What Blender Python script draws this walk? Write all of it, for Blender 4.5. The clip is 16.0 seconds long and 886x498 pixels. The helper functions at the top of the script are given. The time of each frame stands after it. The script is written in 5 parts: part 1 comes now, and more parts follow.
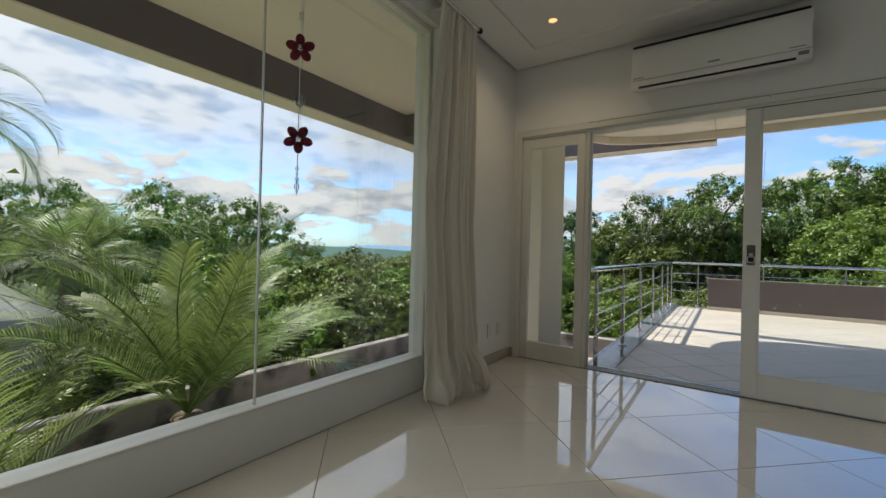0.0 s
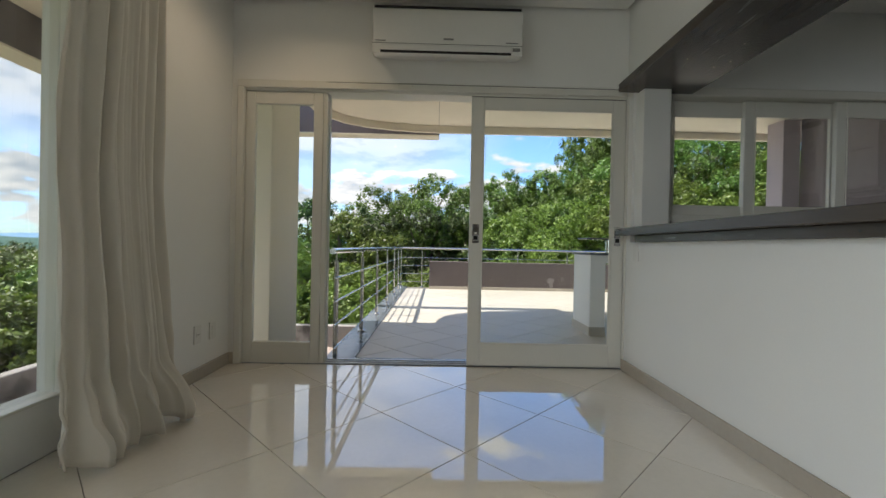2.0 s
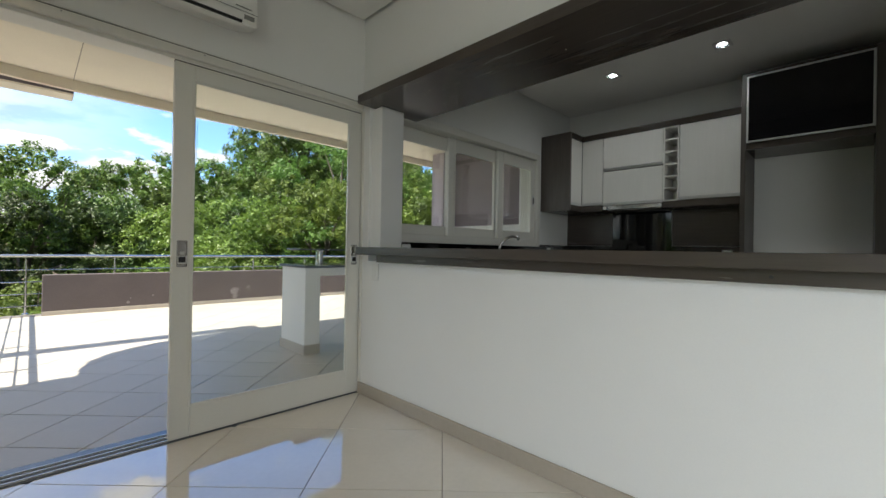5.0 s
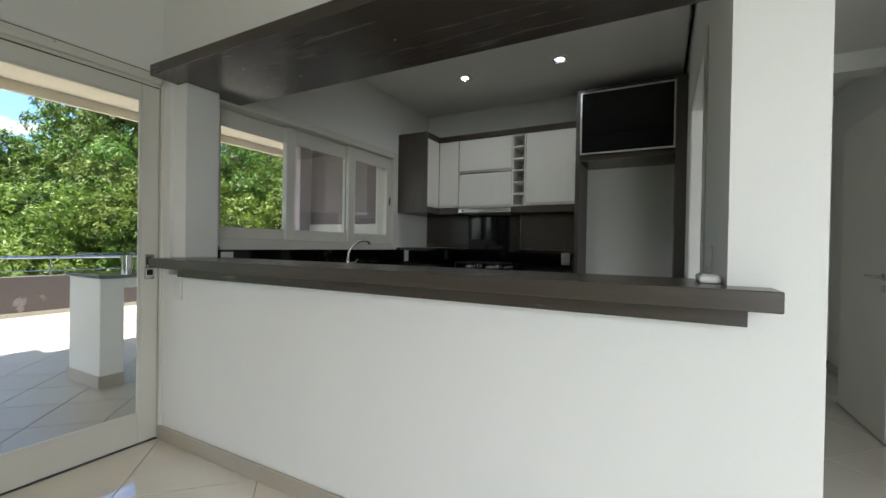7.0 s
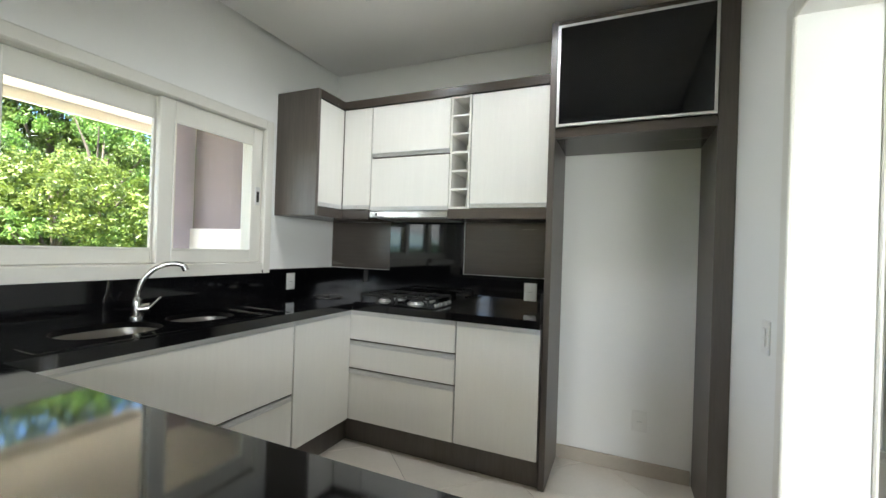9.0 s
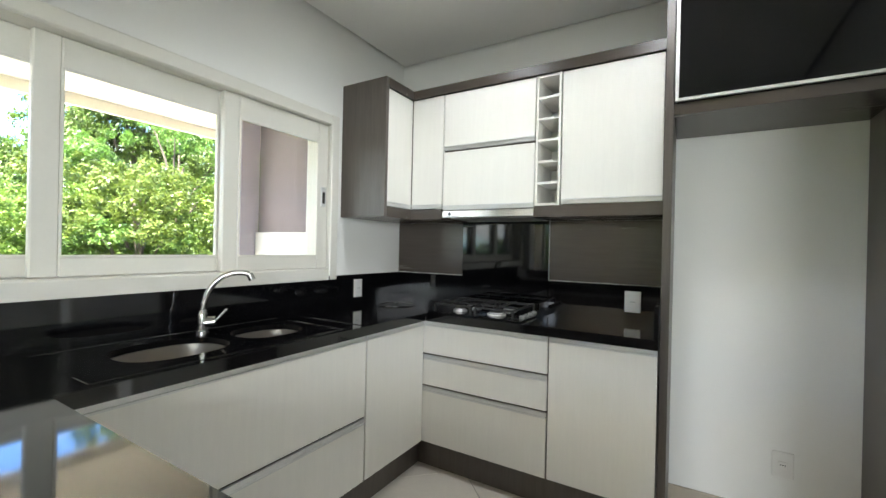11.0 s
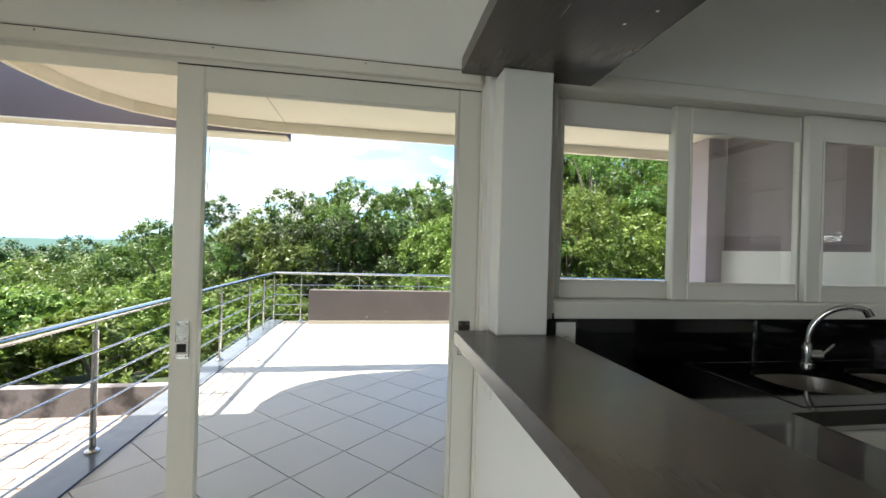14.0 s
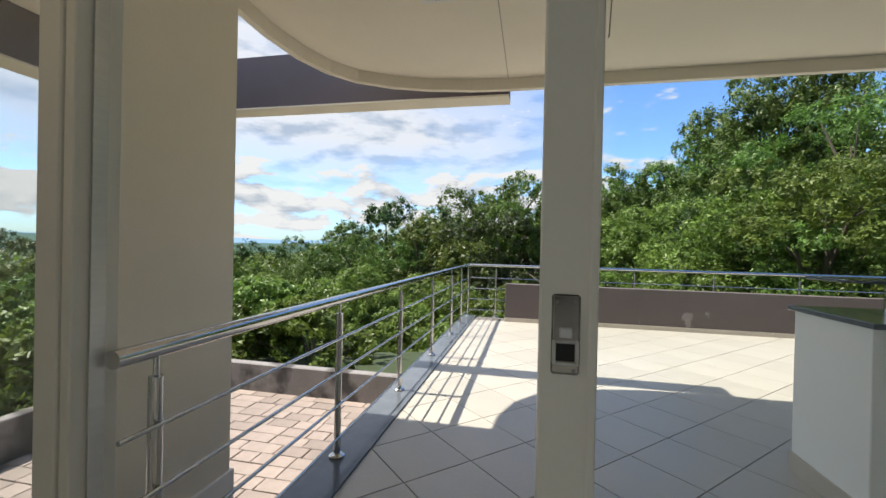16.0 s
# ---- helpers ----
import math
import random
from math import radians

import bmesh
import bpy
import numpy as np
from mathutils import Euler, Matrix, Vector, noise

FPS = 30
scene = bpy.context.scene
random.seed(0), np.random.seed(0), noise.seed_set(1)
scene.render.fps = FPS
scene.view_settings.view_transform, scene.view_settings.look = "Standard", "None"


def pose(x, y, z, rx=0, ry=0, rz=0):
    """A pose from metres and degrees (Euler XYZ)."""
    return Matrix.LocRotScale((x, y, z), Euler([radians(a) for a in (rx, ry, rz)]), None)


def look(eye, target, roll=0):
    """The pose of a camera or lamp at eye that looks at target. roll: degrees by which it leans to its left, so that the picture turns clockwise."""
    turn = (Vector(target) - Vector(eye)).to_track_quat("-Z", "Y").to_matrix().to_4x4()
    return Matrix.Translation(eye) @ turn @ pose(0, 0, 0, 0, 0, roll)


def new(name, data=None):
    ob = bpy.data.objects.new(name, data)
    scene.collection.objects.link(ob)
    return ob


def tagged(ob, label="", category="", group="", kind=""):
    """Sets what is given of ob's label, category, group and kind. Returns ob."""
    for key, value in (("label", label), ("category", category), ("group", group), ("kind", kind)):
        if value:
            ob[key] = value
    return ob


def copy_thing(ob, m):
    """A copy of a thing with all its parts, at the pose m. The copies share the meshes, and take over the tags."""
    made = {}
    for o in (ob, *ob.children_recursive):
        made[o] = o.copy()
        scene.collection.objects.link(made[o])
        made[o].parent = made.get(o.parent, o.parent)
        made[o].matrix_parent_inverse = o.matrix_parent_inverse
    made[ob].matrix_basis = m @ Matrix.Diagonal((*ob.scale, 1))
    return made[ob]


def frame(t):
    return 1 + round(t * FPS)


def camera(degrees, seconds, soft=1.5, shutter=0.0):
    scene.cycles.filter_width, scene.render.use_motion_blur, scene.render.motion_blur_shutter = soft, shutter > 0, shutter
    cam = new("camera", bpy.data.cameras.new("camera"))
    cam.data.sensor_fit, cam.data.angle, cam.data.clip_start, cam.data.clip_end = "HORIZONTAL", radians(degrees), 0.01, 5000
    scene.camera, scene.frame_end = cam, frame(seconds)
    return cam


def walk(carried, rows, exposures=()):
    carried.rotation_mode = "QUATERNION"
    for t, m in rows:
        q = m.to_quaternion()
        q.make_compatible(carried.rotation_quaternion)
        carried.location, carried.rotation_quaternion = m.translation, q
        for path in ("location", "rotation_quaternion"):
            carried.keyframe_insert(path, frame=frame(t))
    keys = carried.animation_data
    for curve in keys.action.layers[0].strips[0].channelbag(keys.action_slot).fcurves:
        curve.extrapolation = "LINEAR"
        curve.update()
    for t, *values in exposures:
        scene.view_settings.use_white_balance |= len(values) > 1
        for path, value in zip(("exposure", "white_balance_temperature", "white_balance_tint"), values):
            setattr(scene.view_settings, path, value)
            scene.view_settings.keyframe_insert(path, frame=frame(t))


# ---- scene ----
cam = camera(94.3, 16.0)
PATH = [
    (0, (0.176, 0.095, 1.002), (-0.963, 1.739, 1.01), 1.5),
    (0.5, (0.112, 0.165, 0.979), (-0.864, 1.911, 0.986), 1.5),
    (1, (0.085, 0.284, 0.951), (-0.602, 2.163, 0.951), 1.3),
    (1.5, (0.065, 0.457, 0.922), (-0.271, 2.428, 0.916), 1.3),
    (2, (0.018, 0.613, 0.923), (0.048, 2.613, 0.911), 1.2),
    (2.5, (-0.032, 0.77, 0.933), (0.316, 2.739, 0.932), 1.3),
    (3, (-0.073, 0.889, 0.96), (0.542, 2.792, 0.961), 1.2),
    (3.5, (-0.149, 1.021, 0.999), (0.689, 2.837, 0.998), 1.2),
    (4, (-0.218, 1.118, 1.025), (0.82, 2.828, 1.028), 1.1),
    (4.5, (-0.271, 1.182, 1.046), (0.969, 2.751, 1.05), 1.1),
    (5, (-0.275, 1.166, 1.073), (1.142, 2.577, 1.078), 1.0),
    (5.2, (-0.257, 1.161, 1.088), (1.218, 2.511, 1.094), 1.0),
    (7.3, (0.287, 1.125, 1.205), (2.081, 2.001, 1.192), 1.1),
    (7.5, (0.438, 1.189, 1.229), (2.259, 2.015, 1.221), 1.2),
    (8, (0.846, 1.346, 1.314), (2.712, 2.066, 1.308), 1.1),
    (8.2, (1.060, 1.360, 1.317), (2.920, 2.096, 1.318), 1.3),
    (10.3, (1.920, 1.690, 1.330), (3.714, 2.575, 1.328), 1.5),
    (10.5, (1.896, 1.722, 1.318), (3.679, 2.627, 1.324), 1.4),
    (11, (1.867, 1.747, 1.34), (3.585, 2.772, 1.337), 1.3),
    (11.5, (1.808, 1.778, 1.367), (3.433, 2.944, 1.366), 1.6),
    (12, (1.709, 1.822, 1.394), (3.194, 3.162, 1.398), 1.8),
    (12.5, (1.584, 1.868, 1.417), (2.872, 3.398, 1.419), 1.8),
    (13, (1.396, 1.923, 1.421), (2.399, 3.653, 1.415), 1.9),
    (13.5, (1.215, 1.995, 1.409), (1.879, 3.881, 1.411), 1.6),
    (14, (1.028, 2.065, 1.401), (1.355, 4.039, 1.403), 1.7),
    (14.5, (0.878, 2.159, 1.373), (0.916, 4.158, 1.368), 1.8),
    (15, (0.692, 2.25, 1.3), (0.537, 4.244, 1.297), 1.6),
    (15.5, (0.514, 2.552, 1.229), (0.172, 4.523, 1.215), 1.7),
    (16, (0.247, 3.002, 1.181), (-0.168, 4.959, 1.169), 1.3),
]
EXPOSURES = [(0.0, 1.38), (1.0, 1.5), (2.0, 1.75), (4.0, 1.88), (5.0, 2.0), (7.3, 2.5), (7.5, 2.7), (8.0, 3.6), (10.5, 4.28), (12.0, 4.18), (13.0, 3.75), (13.5, 3.25), (14.0, 2.6), (14.5, 2.22), (15.0, 1.9), (15.5, 1.72), (16.0, 1.5)]
walk(cam, [(t, look(eye, target, roll)) for t, eye, target, roll in PATH], EXPOSURES)

# ---- daylight ----
SUN_ELEVATION, SUN_TOWARD = radians(58.5), Vector((-1.0, -0.03, 0.0)).normalized()


def make_world():
    world = bpy.data.worlds.new("sky")
    scene.world = world
    world.use_nodes = True
    nt = world.node_tree
    nt.nodes.clear()
    N, L = nt.nodes.new, nt.links.new
    out, bg = N("ShaderNodeOutputWorld"), N("ShaderNodeBackground")
    sky = N("ShaderNodeTexSky")
    sky.sky_type, sky.sun_disc = "NISHITA", False
    sky.sun_elevation, sky.sun_rotation = SUN_ELEVATION, math.atan2(SUN_TOWARD.x, SUN_TOWARD.y)
    sky.air_density, sky.dust_density, sky.ozone_density = 1.0, 0.25, 2.5
    bg.inputs["Strength"].default_value = 0.12
    geo = N("ShaderNodeTexCoord")
    sep = N("ShaderNodeSeparateXYZ")
    L(geo.outputs["Generated"], sep.inputs[0])

    def m(op, a, b=None, clamp=False):
        n = N("ShaderNodeMath")
        n.operation, n.use_clamp = op, clamp
        for i, v in enumerate((a, b)):
            if v is None:
                continue
            if isinstance(v, (int, float)):
                n.inputs[i].default_value = v
            else:
                L(v, n.inputs[i])
        return n.outputs[0]

    up = m("MAXIMUM", sep.outputs["Z"], 0.0)
    den = m("ADD", up, 0.16)
    comb = N("ShaderNodeCombineXYZ")
    L(m("DIVIDE", sep.outputs["X"], den), comb.inputs[0])
    L(m("DIVIDE", sep.outputs["Y"], den), comb.inputs[1])
    comb.inputs[2].default_value = 3.7

    def fbm(scale, detail, rough, src, dist=0.0):
        n = N("ShaderNodeTexNoise")
        n.inputs["Scale"].default_value, n.inputs["Detail"].default_value = scale, detail
        n.inputs["Roughness"].default_value, n.inputs["Distortion"].default_value = rough, dist
        L(src, n.inputs["Vector"])
        return n.outputs["Fac"]

    # billowing cumulus low over the horizon, thin veils of cirrus higher up
    puff = N("ShaderNodeCombineXYZ")
    for i, k in ((0, 1.0), (1, 1.0), (2, 2.9)):
        L(m("MULTIPLY", sep.outputs[i], k), puff.inputs[i])
    low = fbm(8.5, 12.0, 0.54, puff.outputs[0], 0.15)
    lift = N("ShaderNodeVectorMath")
    lift.operation = "ADD"
    lift.inputs[1].default_value = (-0.03, 0.0, 0.055)
    L(puff.outputs[0], lift.inputs[0])
    above = fbm(8.5, 12.0, 0.54, lift.outputs[0], 0.15)
    band = m("SUBTRACT", 1.0, m("MULTIPLY", m("ABSOLUTE", m("SUBTRACT", sep.outputs["Z"], 0.10)), 8.5), True)
    cum = m("MULTIPLY", m("SUBTRACT", m("ADD", low, m("MULTIPLY", band, 0.27)), 0.60), 13.0, True)
    veil = fbm(0.5, 4.0, 0.52, comb.outputs[0], 0.6)
    cir = m("MULTIPLY", m("SUBTRACT", veil, 0.14), 2.4, True)
    cir = m("MULTIPLY", cir, m("SUBTRACT", 0.62, m("MULTIPLY", sep.outputs["X"], 3.4), True))
    cir = m("MULTIPLY", cir, m("MULTIPLY", m("SUBTRACT", sep.outputs["Z"], 0.06), 5.5, True))
    amount = m("MAXIMUM", cum, m("MULTIPLY", cir, 0.9))
    lit = m("ADD", m("MULTIPLY", m("SUBTRACT", low, above), 5.0), m("SUBTRACT", 0.92, m("MULTIPLY", cum, 0.18)), True)
    ramp = N("ShaderNodeMixRGB")
    ramp.inputs[1].default_value, ramp.inputs[2].default_value = (1.45, 1.64, 1.86, 1), (2.6, 2.62, 2.62, 1)
    L(lit, ramp.inputs[0])
    mix = N("ShaderNodeMixRGB")
    L(amount, mix.inputs[0])
    tint = N("ShaderNodeMixRGB")
    tint.blend_type, tint.inputs[0].default_value = "MULTIPLY", 1.0
    haze = N("ShaderNodeMixRGB")
    haze.inputs[1].default_value, haze.inputs[2].default_value = (0.48, 0.60, 0.74, 1), (0.30, 0.41, 0.54, 1)
    L(m("SUBTRACT", 1.0, m("MULTIPLY", up, 9.0), True), haze.inputs[0])
    L(haze.outputs[0], tint.inputs[2])
    L(sky.outputs[0], tint.inputs[1])
    L(tint.outputs[0], mix.inputs[1])
    # thin cloud brightens broadly towards the sun
    dot = N("ShaderNodeVectorMath")
    dot.operation, dot.inputs[1].default_value = "DOT_PRODUCT", (SUN_TOWARD.x * math.cos(SUN_ELEVATION), SUN_TOWARD.y * math.cos(SUN_ELEVATION), math.sin(SUN_ELEVATION))
    L(geo.outputs["Generated"], dot.inputs[0])
    glare = N("ShaderNodeMixRGB")
    glare.blend_type, glare.inputs[0].default_value = "MULTIPLY", 1.0
    L(ramp.outputs[0], glare.inputs[1])
    L(m("ADD", 1.0, m("MULTIPLY", m("POWER", m("MAXIMUM", dot.outputs["Value"], 0.0), 8.0), 1.2)), glare.inputs[2])
    L(glare.outputs[0], mix.inputs[2])
    L(mix.outputs[0], bg.inputs["Color"])
    L(bg.outputs[0], out.inputs["Surface"])


make_world()
sun_data = bpy.data.lights.new("sun", "SUN")
sun_data.energy, sun_data.angle, sun_data.color = 2.8, radians(0.55), (1.0, 0.94, 0.84)
sun = new("sun", sun_data)
sun_dir = Vector((SUN_TOWARD.x * math.cos(SUN_ELEVATION), SUN_TOWARD.y * math.cos(SUN_ELEVATION), math.sin(SUN_ELEVATION)))
sun.matrix_world = look(sun_dir * 60, (0, 0, 0))


def spot(x, y, z, watts, color, size=radians(150)):
    d = bpy.data.lights.new("downlight_beam", "SPOT")
    d.energy, d.color, d.spot_size, d.spot_blend, d.shadow_soft_size = watts, color, size, 1.0, 0.04
    o = new("downlight_beam", d)
    o.matrix_world = look((x, y, z), (x, y, 0))


# added area lamp in the window's unseen rear half, standing in for sky light
fill_data = bpy.data.lights.new("window_fill_lamp", "AREA")
fill_data.shape, fill_data.size, fill_data.size_y, fill_data.energy, fill_data.color = "RECTANGLE", 1.9, 2.2, 8.5, (0.93, 0.97, 1.0)
fill_lamp = new("window_fill_lamp", fill_data)
fill_lamp.matrix_world = look((-1.70, -0.85, 1.42), (0.8, -0.1, 0.25))
fill_data.spread = radians(125)

LAMP_LIVING, LAMPS_KITCHEN = (-0.955, 3.12), ((3.544, 2.768), (3.54, 1.904))
spot(*LAMP_LIVING, 2.76, 4, (1.0, 0.75, 0.48))
for lx, ly in LAMPS_KITCHEN:
    spot(lx, ly, 2.70, 1.5, (0.95, 0.97, 1.0))

# ---- materials ----
def shader(name):
    mt = bpy.data.materials.new(name)
    mt.use_nodes = True
    nt = mt.node_tree
    return mt, nt, nt.nodes["Principled BSDF"]


def surface(name, color, rough=0.5, metal=0.0, var=0.12, scale=3.0, fine=60.0, bump=0.05, stretch=(1, 1, 1), spec=0.5, rnd=0.0, rough_var=0.08, island=False, detail_mix=0.4, stain=None):
    """A plain procedural surface: colour that varies at a large and a fine scale, roughness that varies, fine relief."""
    mt, nt, b = shader(name)
    N, L = nt.nodes.new, nt.links.new
    tc, mp = N("ShaderNodeTexCoord"), N("ShaderNodeMapping")
    mp.inputs["Scale"].default_value = stretch
    L(tc.outputs["Object"], mp.inputs[0])
    big, small = N("ShaderNodeTexNoise"), N("ShaderNodeTexNoise")
    for n, s, d in ((big, scale, 5.0), (small, fine, 3.0)):
        n.inputs["Scale"].default_value, n.inputs["Detail"].default_value = s, d
        n.inputs["Roughness"].default_value = 0.6
        L(mp.outputs[0], n.inputs["Vector"])
    mx = N("ShaderNodeMix")
    mx.inputs[0].default_value = detail_mix
    L(big.outputs["Fac"], mx.inputs[2]), L(small.outputs["Fac"], mx.inputs[3])
    ramp = N("ShaderNodeValToRGB")
    lo, hi = [max(0.0, c * (1 - var)) for c in color], [min(1.0, c * (1 + var)) for c in color]
    ramp.color_ramp.elements[0].position, ramp.color_ramp.elements[1].position = 0.3, 0.7
    ramp.color_ramp.elements[0].color, ramp.color_ramp.elements[1].color = (*lo, 1), (*hi, 1)
    L(mx.outputs[0], ramp.inputs[0])
    col = ramp.outputs[0]
    if stain:
        sn = N("ShaderNodeTexNoise")
        sn.inputs["Scale"].default_value, sn.inputs["Detail"].default_value = stain[1], 8.0
        L(tc.outputs["Object"], sn.inputs["Vector"])
        sr = N("ShaderNodeValToRGB")
        sr.color_ramp.elements[0].position, sr.color_ramp.elements[1].position = stain[2], stain[2] + 0.12
        sr.color_ramp.elements[0].color, sr.color_ramp.elements[1].color = (0, 0, 0, 1), (1, 1, 1, 1)
        L(sn.outputs["Fac"], sr.inputs[0])
        sm = N("ShaderNodeMix")
        sm.data_type = "RGBA"
        L(sr.outputs[0], sm.inputs[0]), L(col, sm.inputs[6])
        sm.inputs[7].default_value = (*stain[0], 1)
        col = sm.outputs[2]
    if rnd:
        hs = N("ShaderNodeHueSaturation")
        src = N("ShaderNodeNewGeometry").outputs["Random Per Island"] if island else N("ShaderNodeObjectInfo").outputs["Random"]
        mr = N("ShaderNodeMapRange")
        mr.inputs[3].default_value, mr.inputs[4].default_value = 1 - rnd, 1 + rnd
        L(src, mr.inputs[0]), L(mr.outputs[0], hs.inputs["Value"]), L(col, hs.inputs["Color"])
        col = hs.outputs[0]
    L(col, b.inputs["Base Color"])
    rr = N("ShaderNodeMapRange")
    rr.inputs[3].default_value, rr.inputs[4].default_value = max(0.02, rough - rough_var), min(1.0, rough + rough_var)
    L(big.outputs["Fac"], rr.inputs[0]), L(rr.outputs[0], b.inputs["Roughness"])
    b.inputs["Metallic"].default_value = metal
    b.inputs["Specular IOR Level"].default_value = spec
    if bump:
        bp = N("ShaderNodeBump")
        bp.inputs["Strength"].default_value, bp.inputs["Distance"].default_value = bump, 0.01
        L(mx.outputs[0], bp.inputs["Height"]), L(bp.outputs[0], b.inputs["Normal"])
    return mt


def glass(name, tint=(0.97, 0.985, 0.98), gloss=0.6):
    mt, nt, b = shader(name)
    nt.nodes.remove(b)
    N, L = nt.nodes.new, nt.links.new
    tr, gl, fr, mx, k = N("ShaderNodeBsdfTransparent"), N("ShaderNodeBsdfGlossy"), N("ShaderNodeFresnel"), N("ShaderNodeMixShader"), N("ShaderNodeMath")
    tr.inputs[0].default_value = (*tint, 1)
    gl.inputs["Roughness"].default_value = 0.01
    fr.inputs["IOR"].default_value = 1.45
    k.operation = "MULTIPLY"
    k.inputs[1].default_value = gloss
    L(fr.outputs[0], k.inputs[0]), L(k.outputs[0], mx.inputs[0])
    L(tr.outputs[0], mx.inputs[1]), L(gl.outputs[0], mx.inputs[2])
    L(mx.outputs[0], nt.nodes["Material Output"].inputs[0])
    return mt


def glow(name, color, strength):
    mt, nt, b = shader(name)
    b.inputs["Base Color"].default_value = (0.8, 0.8, 0.8, 1)
    b.inputs["Emission Color"].default_value = (*color, 1)
    b.inputs["Emission Strength"].default_value = strength
    return mt


def foliage(name, dark, light, rnd=0.35, trans=0.35, rough=0.45):
    """Leaves: colour varies from leaf to leaf, from clump to clump and from plant to plant; light passes through."""
    mt, nt, b = shader(name)
    N, L = nt.nodes.new, nt.links.new
    geo, info, tc = N("ShaderNodeNewGeometry"), N("ShaderNodeObjectInfo"), N("ShaderNodeTexCoord")
    no = N("ShaderNodeTexNoise")
    no.inputs["Scale"].default_value, no.inputs["Detail"].default_value = 0.9, 3.0
    L(tc.outputs["Object"], no.inputs["Vector"])
    mx = N("ShaderNodeMix")
    mx.inputs[0].default_value = 0.5
    L(geo.outputs["Random Per Island"], mx.inputs[2]), L(no.outputs["Fac"], mx.inputs[3])
    ramp = N("ShaderNodeValToRGB")
    e = ramp.color_ramp.elements
    e[0].position, e[1].position = 0.22, 0.8
    e[0].color, e[1].color = (*dark, 1), (*light, 1)
    L(mx.outputs[0], ramp.inputs[0])
    hs, mr, mh = N("ShaderNodeHueSaturation"), N("ShaderNodeMapRange"), N("ShaderNodeMapRange")
    mr.inputs[3].default_value, mr.inputs[4].default_value = 1 - rnd, 1 + rnd
    mh.inputs[3].default_value, mh.inputs[4].default_value = 0.475, 0.515
    L(info.outputs["Random"], mr.inputs[0]), L(mr.outputs[0], hs.inputs["Value"])
    L(info.outputs["Random"], mh.inputs[0]), L(mh.outputs[0], hs.inputs["Hue"])
    L(ramp.outputs[0], hs.inputs["Color"])
    L(hs.outputs[0], b.inputs["Base Color"])
    b.inputs["Roughness"].default_value, b.inputs["Specular IOR Level"].default_value = rough, 0.4
    tl, ms = N("ShaderNodeBsdfTranslucent"), N("ShaderNodeMixShader")
    L(hs.outputs[0], tl.inputs[0])
    ms.inputs[0].default_value = trans
    L(b.outputs[0], ms.inputs[1]), L(tl.outputs[0], ms.inputs[2])
    L(ms.outputs[0], nt.nodes["Material Output"].inputs[0])
    return mt


PAINT = surface("white wall paint", (0.84, 0.84, 0.81), 0.62, var=0.025, scale=1.2, fine=160, bump=0.05, spec=0.3)
# for walls out of view: toned dark so less light bounces to the door
UNSEEN_DARK = surface("dark tone for unseen walls", (0.27, 0.245, 0.22), 0.7, var=0.04, scale=1.2, fine=160, bump=0.05, spec=0.3)
CEIL = surface("ceiling paint", (0.82, 0.81, 0.78), 0.8, var=0.02, scale=0.8, fine=120, bump=0.03, spec=0.2)
JOINERY = surface("cream lacquered joinery", (0.74, 0.725, 0.66), 0.32, var=0.03, scale=2.0, fine=90, bump=0.02)
PORCELAIN = surface("polished porcelain tile", (0.80, 0.745, 0.655), 0.045, var=0.05, scale=2.5, fine=35, bump=0.0, spec=0.95, rnd=0.03, rough_var=0.02)
coat = PORCELAIN.node_tree.nodes["Principled BSDF"].inputs
coat["Coat Weight"].default_value, coat["Coat Roughness"].default_value, coat["Coat IOR"].default_value = 1.0, 0.02, 1.7   # glazed and polished
GROUT = surface("tile grout", (0.20, 0.18, 0.155), 0.8, var=0.15, scale=4, fine=80)
SKIRT = surface("beige skirting tile", (0.46, 0.41, 0.34), 0.25, var=0.06, scale=3, fine=40, bump=0.02)
WOOD = surface("dark taupe wood laminate", (0.062, 0.049, 0.040), 0.27, var=0.16, scale=3.0, fine=16, bump=0.0, detail_mix=0.55, stretch=(5, 0.3, 5), rough_var=0.015, spec=0.6)
WOOD_UP = surface("dark taupe wood laminate upright", (0.092, 0.077, 0.066), 0.36, var=0.22, scale=4.0, fine=13, bump=0.01, stretch=(9, 9, 0.7), rough_var=0.05)
FRONT = surface("pale wood grain cabinet front", (0.79, 0.775, 0.725), 0.34, var=0.028, scale=6.0, fine=40, bump=0.02, stretch=(8, 8, 0.5))
ALU = surface("brushed aluminium", (0.66, 0.66, 0.65), 0.42, 0.75, var=0.08, scale=6, fine=120, bump=0.02, stretch=(1, 1, 14))
STEEL = surface("polished stainless steel", (0.60, 0.59, 0.57), 0.18, 1.0, var=0.06, scale=4, fine=60, bump=0.0, rough_var=0.06)
BOWLSTEEL = surface("satin stainless steel", (0.40, 0.37, 0.33), 0.32, 0.85, var=0.06, scale=4, fine=90, bump=0.0)
CHROME = surface("satin chrome", (0.56, 0.56, 0.55), 0.22, 1.0, var=0.04, bump=0.0, rough_var=0.03)
GRANITE = surface("polished black granite", (0.0035, 0.0035, 0.004), 0.06, var=0.5, scale=14, fine=320, bump=0.0, spec=0.6, rough_var=0.03, detail_mix=0.7)
BLACKGLASS = surface("black glass", (0.003, 0.003, 0.0035), 0.05, var=0.1, bump=0.0, rough_var=0.02)
IRON = surface("black cast iron", (0.018, 0.018, 0.018), 0.5, var=0.2, scale=12, fine=120, bump=0.15)
PLASTIC = surface("white plastic", (0.78, 0.775, 0.74), 0.35, var=0.02, bump=0.0)
